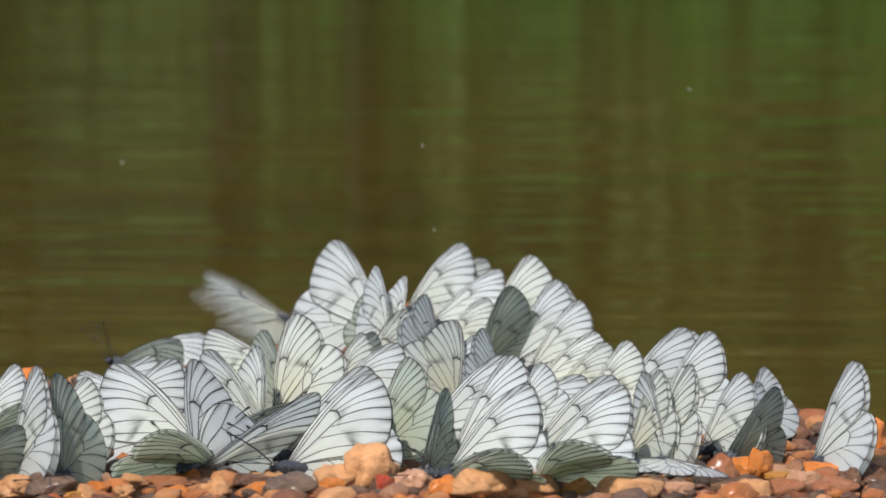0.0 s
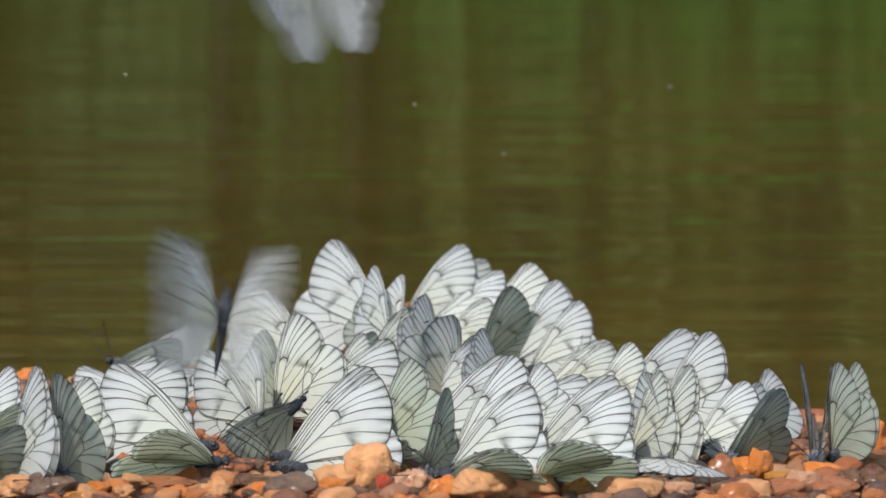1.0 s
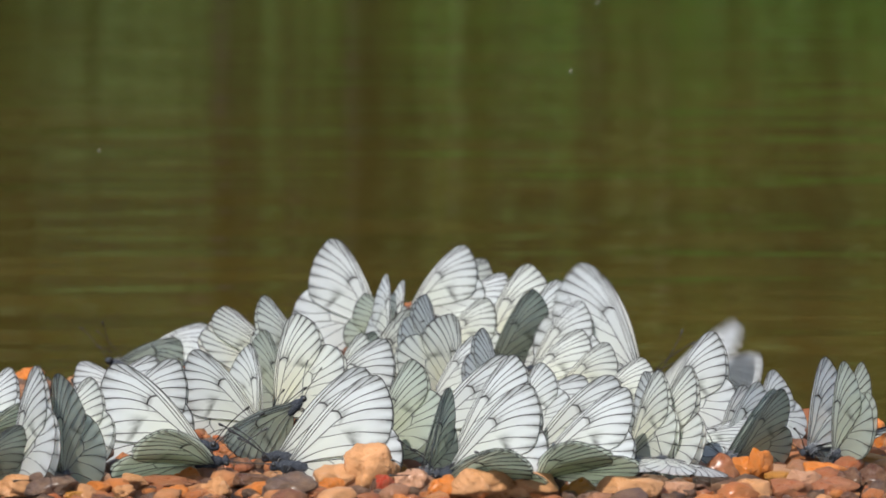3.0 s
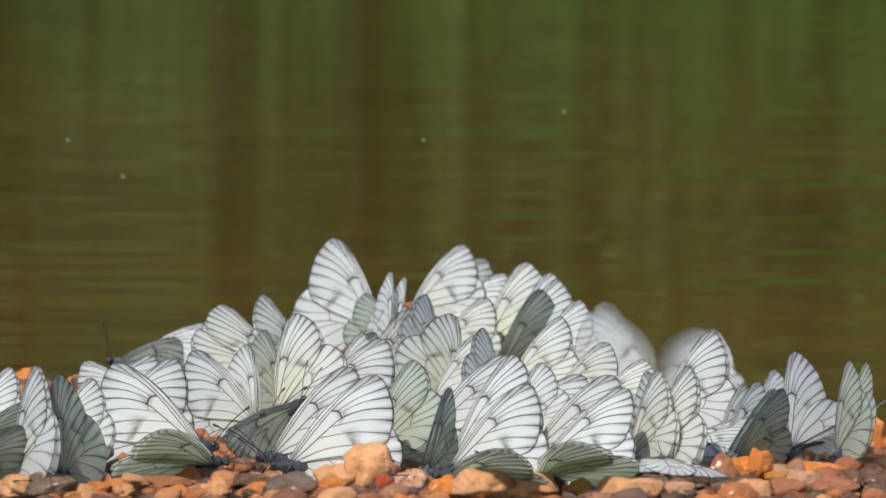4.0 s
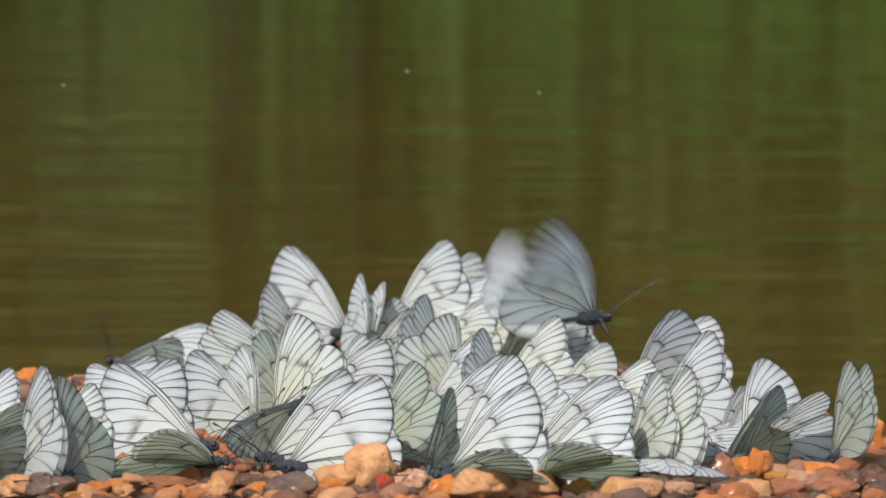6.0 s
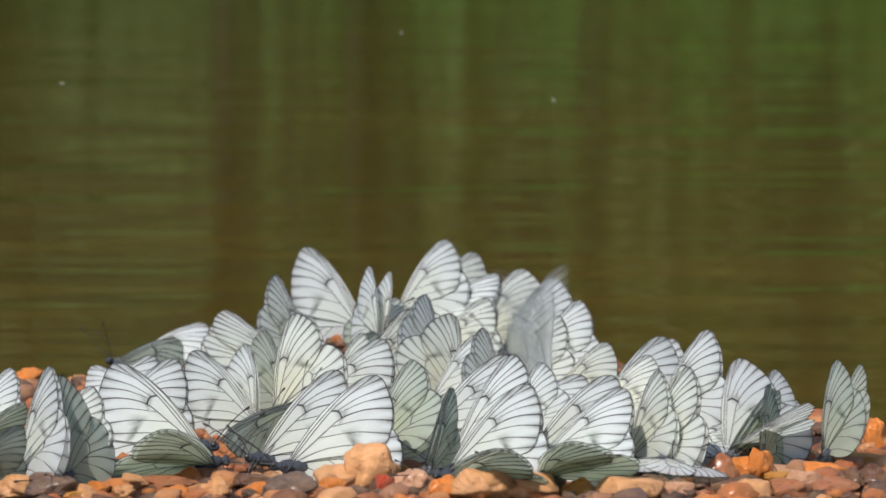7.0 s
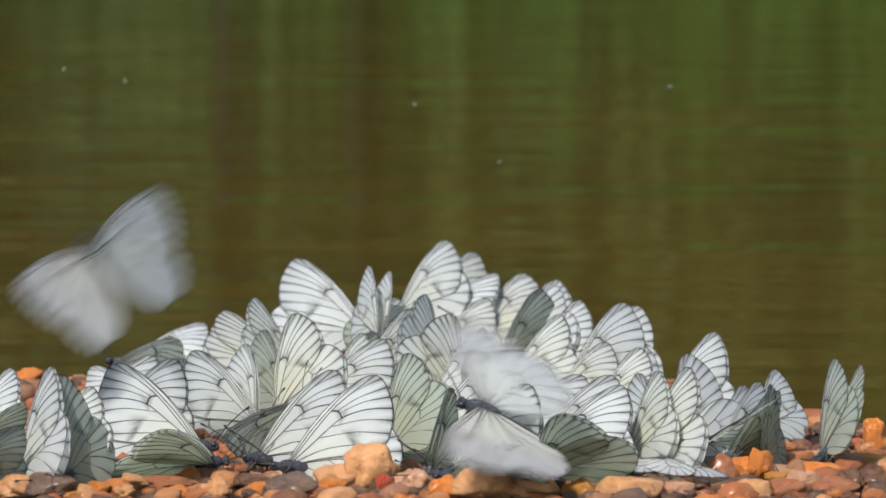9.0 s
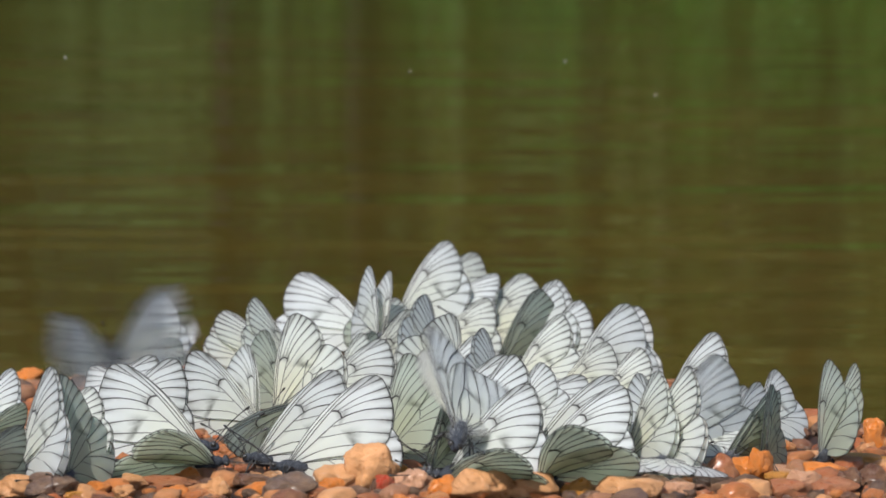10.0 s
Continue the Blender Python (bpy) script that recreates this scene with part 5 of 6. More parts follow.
    flap(b_r53, 120, 160, [(0, 6, 6, 121), (1.6, 6, 6, 122), (1.7, 8, 8, 122), (1.77, 60, 60, 122), (1.83, 8, 8, 122), (1.9, 60, 60, 122), (1.97, 8, 8, 136), (2.03, 60, 60, 108), (2.1, 8, 8, 59), (2.17, 60, 60, 59), (2.23, 8, 8, 59), (2.3, 60, 60, 59), (2.37, 8, 8, 59), (2.43, 60, 60, 59), (2.47, 22, 33, 73), (2.5, 77, 88, 59), (2.53, 132, 143, 45), (2.57, 60, 60, 59), (2.63, 8, 8, 59), (2.8, 6, 6, 59), (2.88, 34, 34, 59), (2.97, 6, 6, 59), (3.05, 34, 34, 59), (3.13, 6, 6, 59), (3.22, 34, 34, 59), (3.3, 6, 6, 116), (3.38, 34, 34, 116), (3.47, 6, 6, 116), (3.55, 34, 34, 116), (3.63, 6, 6, 116), (3.72, 34, 34, 116), (3.8, 6, 6, 116), (3.88, 34, 34, 116), (3.97, -4, -4, 130), (4, 11, 11, 116), (4.03, 66, 66, 102), (4.05, 34, 34, 116), (4.13, 6, 6, 116), (4.22, 34, 34, 116), (4.3, 6, 6, 117), (4.38, 34, 34, 117), (4.47, -4, -4, 131), (4.5, 10, 10, 117), (4.53, 65, 65, 103), (4.55, 34, 34, 117), (4.63, 6, 6, 117), (4.72, 34, 34, 117), (4.8, 6, 6, 110), (4.88, 34, 34, 110), (4.97, -4, -4, 124), (5, 11, 12, 110), (5.03, 66, 67, 96), (5.05, 34, 34, 110), (5.13, 6, 6, 110), (5.22, 34, 34, 110), (5.3, 6, 6, 116), (5.38, 34, 34, 116), (5.47, -4, -4, 130), (5.5, 9, 9, 116), (5.53, 64, 64, 102), (5.55, 34, 34, 116), (5.63, 6, 6, 116), (5.72, 34, 34, 116), (6.8, 10, 10, 121), (8.2, 8, 8, 121), (8.25, 5, 5, 121), (8.32, 35, 35, 121), (8.38, 5, 5, 111), (8.45, 35, 35, 111), (8.47, -3, -3, 125), (8.5, 12, 12, 111), (8.53, 27, 27, 97), (8.58, 35, 35, 111), (8.65, 5, 5, 111), (8.8, 9, 9, 117), (10, 7, 7, 118)])
    walk(b_w59[0], [(0, fly_at(0.0947, -0.0155, 0.0045, 123.7, 20, 19.5)),
        (0.6, fly_at(0.0947, -0.0150, 0.0045, 126, 20, 18)),
        (0.8, fly_at(0.0945, -0.0110, 0.0045, 195, 8, 8)),
        (1, fly_at(0.0942, -0.0080, 0.0045, 262, 0, 2)),
        (1.6, fly_at(0.0946, -0.0050, 0.0045, 266, 4, 2)),
        (2, fly_at(0.0955, -0.0030, 0.0045, 256, 8, 8)),
        (2.5, fly_at(0.0964, 0.0061, 0.0045, 240.4, -4.9, 7.7)),
        (4, fly_at(0.0902, 0.0074, 0.0045, 225.9, 9.0, 16.4)),
        (4.5, fly_at(0.0885, 0.0039, 0.0045, 225.1, 11.1, 18.8)),
        (5, fly_at(0.0827, 0.0042, 0.0045, 217.6, 10.7, 13.5)),
        (5.5, fly_at(0.0796, 0.0043, 0.0045, 200.5, 10.5, 27.3)),
        (7, fly_at(0.0734, -0.0008, 0.0045, 204.4, 12.4, 25.3)),
        (7.5, fly_at(0.0635, 0.0020, 0.0045, 196.2, 13.0, 29.4)),
        (8, fly_at(0.0645, 0.0024, 0.0045, 210.7, 8.3, 32.7)),
        (8.5, fly_at(0.0656, 0.0017, 0.0045, 232.5, 4.2, 18.2)),
        (9, fly_at(0.0627, 0.0005, 0.0045, 221.8, 13.1, 18.4)),
        (9.5, fly_at(0.0611, 0.0025, 0.0045, 188.7, 10.1, 31.9)),
        (10, fly_at(0.0590, 0.0034, 0.0045, 196.3, 7.5, 34.0))])
    flap(b_w59, 119, 176, [(0, -2, -2), (0.7, -1, -1), (1, 6, 6), (1.6, 14, 10), (2.1, 30, 4), (2.5, 78, 0), (4, 76, 0), (4.97, 68, 0), (5, 74, 0), (5.03, 79, 0), (5.6, 76, 0), (7, 84, 0), (7.6, 80, 0), (7.97, 74, 0), (8.03, 84, 0), (9.2, 76, 0), (9.8, 74, 2), (10, 40, 4)])
    flap(b_l10w, 136, 168, [(0, -2, -2), (9.3, -2, -2), (9.55, 2, 2), (9.82, 4, 4), (9.87, 10, 40), (9.93, 30, 60), (9.97, 16, 22), (10, 22, 40)])
    walk(b_fa[0], [(0, fly_at(-0.0618, -0.0166, 0.0029, 230.9, -11.5, -36.4)),
        (0.5, fly_at(-0.0622, -0.02, 0.0033, 223.4, -4.6, -0.2)),
        (0.7, fly_at(-0.0622, -0.02, 0.0033, 210.1, -3.2, -1.4)),
        (0.75, fly_at(-0.0587, -0.01, 0.0085, 240, -16.2, 10.4)),
        (0.8, fly_at(-0.0553, 0, 0.0138, 270, -29.3, 22.1)),
        (0.85, fly_at(-0.055, 0.01, 0.0184, 299.9, -42.3, 33.8)),
        (0.9, fly_at(-0.0547, 0.02, 0.023, 329.8, -55.4, 45.6)),
        (0.95, fly_at(-0.056, 0.025, 0.0298, 359.7, -68.5, 57.3)),
        (1, fly_at(-0.0573, 0.03, 0.0366, 29.7, -81.5, 69)),
        (1.1, fly_at(-0.0405, 0.03, 0.0448, 6.2, -74.3, 86)),
        (1.2, fly_at(0.0035, 0.03, 0.0411, 13.2, -73.3, 98.2)),
        (1.3, fly_at(0.0757, 0.05, 0.045, -1.5, -81.4, 85.6)),
        (1.4, fly_at(0.0913, 0.06, 0.0471, -16.2, -89.6, 72.9)),
        (1.5, fly_at(0.1060, 0.08, 0.0420, -30.9, -97.7, 60.3)),
        (1.6, fly_at(0.0705, 0.12, 0.0222, -28.6, -78.1, 43.9)),
        (1.7, fly_at(0.0379, 0.14, 0.0248, -26.3, -58.5, 27.6)),
        (1.85, fly_at(0.0474, 0.15, 0.012, -22.8, -29.2, 3.1)),
        (2, fly_at(0.0569, 0.16, -0.0009, -19.3, 0.2, -21.5)),
        (2.5, fly_at(0.0573, 0.16, -0.001, -18.9, -0.1, -21)),
        (2.7, fly_at(0.0539, 0.16, 0.0079, -18.7, -0.3, -20.5)),
        (4, fly_at(0.062, 0.15, -0.0043, -16.9, -1.5, -17.3)),
        (4.5, fly_at(0.0594, 0.15, -0.0043, -16.9, 1.5, -17.3)),
        (5, fly_at(0.0631, 0.15, 0.0017, -18.5, -2.6, -20)),
        (5.5, fly_at(0.0723, 0.15, -0.0042, -16.3, 0.9, -17.2)),
        (5.7, fly_at(0.0527, 0.15, 0.0107, 0.2, 0.1, -14.6)),
        (6.3, fly_at(0.0392, 0.13, 0.0259, 49.8, -2.3, -6.5)),
        (6.8, fly_at(0.026, 0.11, 0.0217, 91.1, -4.3, 0.2)),
        (7, fly_at(0.0188, 0.1, 0.0181, 107.7, -5.1, 2.8)),
        (7.5, fly_at(0.0155, 0.08, 0.0131, 113, 3.1, 11.6)),
        (7.6, fly_at(0.0330, 0.04, 0.0280, 126.6, -4.5, -7.2)),
        (7.8, fly_at(0.0400, -0.0300, 0.0170, 148, -19.7, -44.8)),
        (8, fly_at(0.0270, -0.0430, 0.0190, 150.4, -30.5, -47.7)),
        (8.17, fly_at(0.0184, -0.0440, 0.0185, 179.5, -61.8, -55.9)),
        (8.33, fly_at(0.0118, -0.0460, 0.0182, 105.0, -76.6, 41.4)),
        (8.5, fly_at(0.0053, -0.0482, 0.0180, 66.6, -53.9, 102.3)),
        (8.67, fly_at(0.0068, -0.0472, 0.0191, 123.0, -66.7, 44.1)),
        (8.83, fly_at(0.0084, -0.0462, 0.0203, 172.5, -49.2, -7.2)),
        (9, fly_at(0.0099, -0.0452, 0.0215, -172.9, -22.1, -23.9)),
        (9.17, fly_at(0.0075, -0.0436, 0.0200, -151.4, -2.4, -21.2)),
        (9.33, fly_at(0.0051, -0.0421, 0.0185, -127.6, 15.4, -10.9)),
        (9.5, fly_at(0.0027, -0.0405, 0.0170, 260.8, 26.5, 6.8)),
        (10, fly_at(0.0038, -0.0407, 0.0153, 262.4, 22.0, -20.9))])
    flap(b_fa, 108, 150, [(0, 6, 69, 113), (0.5, 59, 42, 113), (0.7, 67, 52, 106), (0.75, 20, 20, 106), (0.82, 60, 60, 106), (0.88, 20, 20, 55), (0.95, 60, 60, 55), (0.97, 5, -4, 55), (1, 31, 10, 55), (1.03, 57, 36, 55), (1.07, 26, 20, 55), (1.1, 52, 46, 55), (1.13, 78, 72, 55), (1.17, 36, 52, 68), (1.2, 62, 78, 68), (1.23, 88, 104, 68), (1.25, 15, 15, 68), (1.32, 62, 62, 68), (1.38, 15, 15, 55), (1.45, 62, 62, 55), (1.47, 28, 7, 77), (1.5, 88, 67, 55), (1.53, 148, 127, 33), (1.58, 62, 62, 55), (1.65, 15, 15, 55), (1.72, 62, 62, 55), (1.78, 15, 15, 117), (1.85, 62, 62, 117), (1.92, 15, 15, 117), (1.97, -4, -4, 133), (2, 2, 0, 117), (2.03, 62, 60, 101), (2.05, -2, -2, 117), (2.12, 34, 34, 117), (2.18, -2, -2, 117), (2.25, 34, 34, 118), (2.32, -2, -2, 118), (2.38, 34, 34, 118), (2.45, -2, -2, 118), (2.47, -4, -4, 134), (2.5, 2, 0, 118), (2.53, 62, 60, 102), (2.58, -2, -2, 118), (2.65, 34, 34, 118), (2.72, -2, -2, 118), (2.78, 34, 34, 118), (2.85, -2, -2, 118), (2.92, 34, 34, 118), (2.98, -2, -2, 118), (3.05, 34, 34, 118), (3.12, -2, -2, 118), (3.18, 34, 34, 118), (3.25, -2, -2, 121), (3.32, 34, 34, 121), (3.38, -2, -2, 121), (3.45, 34, 34, 121), (3.52, -2, -2, 121), (3.58, 34, 34, 121), (3.65, -2, -2, 121), (3.72, 34, 34, 121), (3.78, -2, -2, 121), (3.85, 34, 34, 121), (3.92, -2, -2, 121), (3.97, -4, -4, 137), (4, 3, 1, 121), (4.03, 63, 61, 105), (4.05, -2, -2, 121), (4.12, 34, 34, 121), (4.18, -2, -2, 121), (4.25, 34, 34, 116), (4.32, -2, -2, 116), (4.38, 34, 34, 116), (4.45, -2, -2, 116), (4.47, -4, -4, 132), (4.5, 2, 0, 116), (4.53, 62, 60, 100), (4.58, -2, -2, 116), (4.65, 34, 34, 116), (4.72, -2, -2, 116), (4.78, 34, 34, 122), (4.85, -2, -2, 122), (4.92, 34, 34, 122), (4.97, -4, -4, 138), (5, 2, 0, 122), (5.03, 62, 60, 106), (5.05, 34, 34, 122), (5.12, -2, -2, 122), (5.18, 34, 34, 122), (5.25, -2, -2, 118), (5.32, 34, 34, 118), (5.38, -2, -2, 118), (5.45, 34, 34, 118), (5.47, -4, -4, 134), (5.5, 2, 1, 118), (5.53, 62, 61, 102), (5.58, 34, 34, 118), (5.65, -2, -2, 118), (5.7, 10, 10, 118), (5.77, 60, 60, 118), (5.83, 10, 10, 118), (5.9, 60, 60, 118), (5.97, 10, 10, 118), (6.03, 60, 60, 118), (6.1, 10, 10, 118), (6.17, 60, 60, 118), (6.23, 10, 10, 118), (6.3, 60, 60, 130), (6.37, 10, 10, 130), (6.43, 60, 60, 130), (6.5, 10, 10, 130), (6.57, 60, 60, 130), (6.63, 10, 10, 130), (6.7, 60, 60, 130), (6.77, 10, 10, 130), (6.83, 60, 60, 130), (6.9, 10, 10, 130), (6.97, -4, -4, 146), (7, 8, 0, 130), (7.03, 42, 34, 114), (7.1, 60, 60, 130), (7.17, 10, 10, 130), (7.23, 60, 60, 130), (7.3, 10, 10, 111), (7.37, 60, 60, 111), (7.43, 10, 10, 111), (7.47, -4, -4, 127), (7.5, 5, 5, 111), (7.53, 39, 39, 95), (7.57, 10, 10, 111), (7.63, 60, 60, 111), (7.7, 10, 10, 111), (7.77, 60, 60, 75), (7.83, 10, 10, 75), (7.9, 60, 60, 75), (7.97, 43, 23, 92), (8, 53, 33, 84), (8.03, 63, 43, 76), (8.1, 10, 10, 75), (8.17, 60, 60, 75), (8.27, 20, 20, 66), (8.37, 62, 50, 58), (8.47, 73, 57, 50), (8.5, 85, 69, 50), (8.53, 97, 81, 50), (8.6, 75, 105, 61), (8.69, 30, 45, 70), (8.77, 75, 105, 78), (8.86, 40, 45, 80), (8.97, 74, 76, 86), (9, 83, 85, 75), (9.03, 92, 94, 67), (9.11, 60, 70, 100), (9.2, 30, 45, 123), (9.28, 75, 105, 132), (9.37, 30, 45, 141), (9.47, 116, 22, 155), (9.5, 124, 30, 155), (9.53, 132, 34, 155), (9.62, 112, 0, 155), (9.72, 134, 30, 155), (9.82, 112, 0, 155), (9.97, 100, 42, 151), (10, 108, 56, 151)])
    walk(b_f3[0], [(0, fly_at(-0.1609, 0.05, 0.1479, -1.9, -102.2, 93.1)),
        (0.8, fly_at(-0.1314, 0.05, 0.1272, -1.9, -102.2, 93.1)),
        (0.9, fly_at(-0.0675, 0.05, 0.1168, -1.9, -102.2, 93.1)),
        (1, fly_at(-0.0333, 0.05, 0.1264, -1.9, -102.2, 93.1)),
        (1.1, fly_at(-0.0036, 0.05, 0.1064, -11.2, -93.4, 74.6)),
        (1.2, fly_at(0.0382, 0.05, 0.081, -20.5, -84.6, 56.2)),
        (1.3, fly_at(0.083, 0.05, 0.066, -13.8, -98.3, 68.5)),
        (1.4, fly_at(0.122, 0.05, 0.051, -7.2, -112, 80.8)),
        (1.5, fly_at(0.1480, 0.05, 0.0450, -0.6, -125.7, 93.1)),
        (1.73, fly_at(0.150, 0.05, 0.048, 41, -93.5, 68.9)),
        (1.97, fly_at(0.1480, 0.05, 0.0518, 82.5, -61.3, 44.7)),
        (2.2, fly_at(0.1458, 0.05, 0.0585, 124, -29.1, 20.4)),
        (2.4, fly_at(0.1122, 0.05, 0.0585, 159.6, -1.5, -0.3)),
        (2.5, fly_at(0.1442, 0.05, 0.0675, 159.6, -1.5, -0.3)),
        (3, fly_at(0.1964, 0.05, 0.0735, 159.6, -1.5, -0.3)),
        (10, fly_at(0.1964, 0.05, 0.0735, 159.6, -1.5, -0.3))])
    flap(b_f3, 104, 146, [(0, 60, 60, 88), (0.8, 60, 60, 88), (0.87, 20, 20, 88), (0.93, 60, 60, 88), (1, 22, 22, 88), (1.07, 60, 60, 88), (1.13, 20, 20, 64), (1.2, 88, 70, 64), (1.25, 15, 15, 64), (1.32, 60, 60, 64), (1.38, 15, 15, 71), (1.45, 60, 60, 71), (1.5, 28, 26, 71), (1.58, 60, 60, 71), (1.65, 15, 15, 71), (1.72, 60, 60, 71), (1.78, 15, 15, 71), (1.85, 60, 60, 71), (1.92, 15, 15, 71), (1.98, 60, 60, 81), (2.05, 15, 15, 81), (2.12, 60, 60, 81), (2.18, 15, 15, 81), (2.25, 60, 60, 81), (2.32, 15, 15, 81), (2.4, 80, 69, 81), (2.45, 15, 15, 81), (2.52, 60, 60, 81), (2.58, 15, 15, 81), (10, 15, 15, 81)])
    walk(b_fb[0], [(0, fly_at(0.163, 0.03, 0.1483, -35.5, -120.4, 53)),
        (0.3, fly_at(0.1268, 0.03, 0.1074, -35.5, -120.4, 53)),
        (0.4, fly_at(0.1117, 0.03, 0.078, -35.5, -120.4, 53)),
        (0.5, fly_at(0.1120, 0.04, 0.060, -35.5, -120.4, 53)),
        (0.55, fly_at(0.1108, 0.045, 0.0342, -6.1, -100.2, 44.1)),
        (0.6, fly_at(0.1125, 0.05, 0.0194, 23.3, -80.1, 35.2)),
        (0.65, fly_at(0.1136, 0.0475, 0.0103, 52.7, -59.9, 26.3)),
        (0.7, fly_at(0.1148, 0.045, 0.0012, 82.2, -39.7, 17.5)),
        (0.75, fly_at(0.1144, 0.045, -0.005, 111.6, -19.5, 8.6)),
        (0.8, fly_at(0.1001, -0.0007, 0.0045, 119.7, 28.6, 1.9)),
        (1.5, fly_at(0.1001, -0.0007, 0.0045, 119.7, 28.6, 1.9)),
        (4.5, fly_at(0.1012, -0.0004, 0.0045, 112.5, 30.3, 10.4)),
        (5.5, fly_at(0.1011, -0.0017, 0.0045, 115.5, 31.7, 11.4)),
        (7.5, fly_at(0.0970, -0.0034, 0.0045, 122.6, 35.9, 15.1)),
        (8, fly_at(0.0973, -0.0004, 0.0045, 117.4, 37.9, 17.5)),
        (10, fly_at(0.0971, -0.0032, 0.0045, 117.5, 36.5, 8.8))])
    flap(b_fb, 104, 146, [(0, 15, 15, 71), (0.2, 15, 15, 71), (0.27, 70, 70, 71), (0.33, 15, 15, 71), (0.4, 70, 70, 71), (0.5, 88, 83, 71), (0.55, 15, 15, 71), (0.62, 60, 60, 71), (0.68, 15, 15, 128), (0.8, 4, 4, 128), (5.4, 2, 3, 128), (7, 3, 9, 128), (9, 3, 11, 128), (10, 3, 11, 128)])
    walk(b_f5[0], [(0, fly_at(-0.1595, 0.03, 0.0455, 0.6, -62.3, 83.9)),
        (0.4, fly_at(-0.1358, 0.03, 0.0633, 0.6, -62.3, 83.9)),
        (0.5, fly_at(-0.1125, 0.03, 0.0677, 0.6, -62.3, 83.9)),
        (0.6, fly_at(-0.1382, 0.03, 0.1103, 0.6, -63, 84)),
        (1, fly_at(-0.1879, 0.03, 0.1191, 0.6, -65.9, 84.7)),
        (1.6, fly_at(-0.45, -1.0, 0.3, 0.6, -65.9, 84.7)),
        (2.2, fly_at(-0.4, -1.9, 0.3, 10, -40, 60)),
        (3, fly_at(0.4, -1.9, 0.3, 20, -20, 40)),
        (3.6, fly_at(0.45, -0.6, 0.25, 30, -15, 35)),
        (4.1, fly_at(0.16, 0.32, 0.08, 40, -10, 30)),
        (4.5, fly_at(0.0285, 0.280, 0.011, 50, 24, 14)),
        (4.7, fly_at(-0.0150, 0.262, -0.004, 70, 30, 22)),
        (4.9, fly_at(-0.0160, 0.2390, 0.0040, 74, 30, 22)),
        (5, fly_at(-0.0160, 0.2271, 0.0125, 75, 30, 22)),
        (5.1, fly_at(-0.0184, 0.2198, 0.0190, 70, 14, 16)),
        (5.2, fly_at(-0.0330, 0.2200, 0.0240, 60, -20, 30)),
        (5.3, fly_at(-0.0480, 0.2000, 0.0180, 80, -30, 40)),
        (5.42, fly_at(-0.2000, 0.1500, 0.0600, 70, -40, 50)),
        (5.7, fly_at(-0.2600, 0.1200, 0.0800, 60, -50, 60)),
        (8.6, fly_at(-0.1598, 0.03, 0.0233, 1.9, -120.4, 96.3)),
        (8.8, fly_at(-0.1126, 0.03, 0.0248, 2, -121.9, 96.6)),
        (8.9, fly_at(-0.0993, 0.03, 0.0322, 2, -122.6, 96.7)),
        (9, fly_at(-0.091, 0.03, 0.0529, 2, -123.3, 96.9)),
        (9.1, fly_at(-0.0358, 0.03, 0.0721, 2, -123.3, 96.9)),
        (9.2, fly_at(0.0433, 0.03, 0.1132, 2, -123.3, 96.9)),
        (9.3, fly_at(0.1192, 0.03, 0.1483, 2, -123.3, 96.9)),
        (9.5, fly_at(0.1335, 0.03, 0.1773, 2, -123.3, 96.9)),
        (10, fly_at(0.1335, 0.03, 0.1773, 2, -123.3, 96.9))])
    flap(b_f5, 104, 146, [(0, 20, 20, 64), (0.3, 20, 20, 64), (0.37, 60, 60, 64), (0.43, 20, 20, 64), (0.47, 14, 14, 78), (0.5, 30, 31, 64), (0.53, 46, 47, 50), (0.57, 20, 20, 64), (0.63, 60, 60, 64), (2.6, 60, 60, 100), (4.3, 20, 20, 104), (4.37, 60, 60, 104), (4.43, 20, 20, 104), (4.5, 44, 44, 104), (4.57, 60, 60, 104), (4.65, 4, 4, 104), (4.85, 2, 2, 106), (4.97, 2, 2, 108), (5, 3, 3, 104), (5.03, 8, 8, 98), (5.1, 20, 26, 104), (5.15, 50, 50, 104), (5.2, 30, 70, 104), (5.27, 60, 60, 104), (5.33, 20, 20, 104), (5.4, 60, 60, 104), (5.47, 20, 20, 104), (5.53, 60, 60, 104), (8.6, 20, 20, 79), (8.67, 62, 62, 79), (8.73, 20, 20, 79), (8.8, 62, 62, 79), (8.87, 20, 20, 79), (8.93, 62, 62, 79), (9, 35, 34, 79), (9.07, 62, 62, 79), (9.13, 20, 20, 79), (9.2, 62, 62, 79), (9.27, 20, 20, 79), (9.33, 62, 62, 79), (10, 62, 62, 79)])
    walk(b_f20[0], [(0, fly_at(-0.0468, 0.1863, 0.0184, 47.3, 16.2, -47.6)),
        (0.1, fly_at(-0.044, 0.14, 0.0248, -16.3, -6.4, -17.1)),
        (0.3, fly_at(-0.0422, 0.16, 0.0243, -20.2, -3.2, -20.4)),
        (0.5, fly_at(-0.0424, 0.17, 0.0052, -24.2, -0, -23.8)),
        (1, fly_at(-0.0397, 0.17, 0.0045, -19, -6.2, -18.4)),
        (1.5, fly_at(-0.0415, 0.17, 0.0103, -23.6, -0.4, -22.8)),
        (2, fly_at(-0.0453, 0.17, 0.0109, -16.8, -5.1, -16.5)),
        (2.5, fly_at(-0.0443, 0.1505, 0.0056, 25.7, 17.5, -59.8)),
        (4, fly_at(-0.0467, 0.1511, 0.0056, 21.5, 15.7, -57.1)),
        (5.5, fly_at(-0.0449, 0.1502, 0.0056, 24.2, 15.5, -60.2)),
        (10, fly_at(-0.0428, 0.1504, 0.0056, 26.6, 13.3, -59.8))])
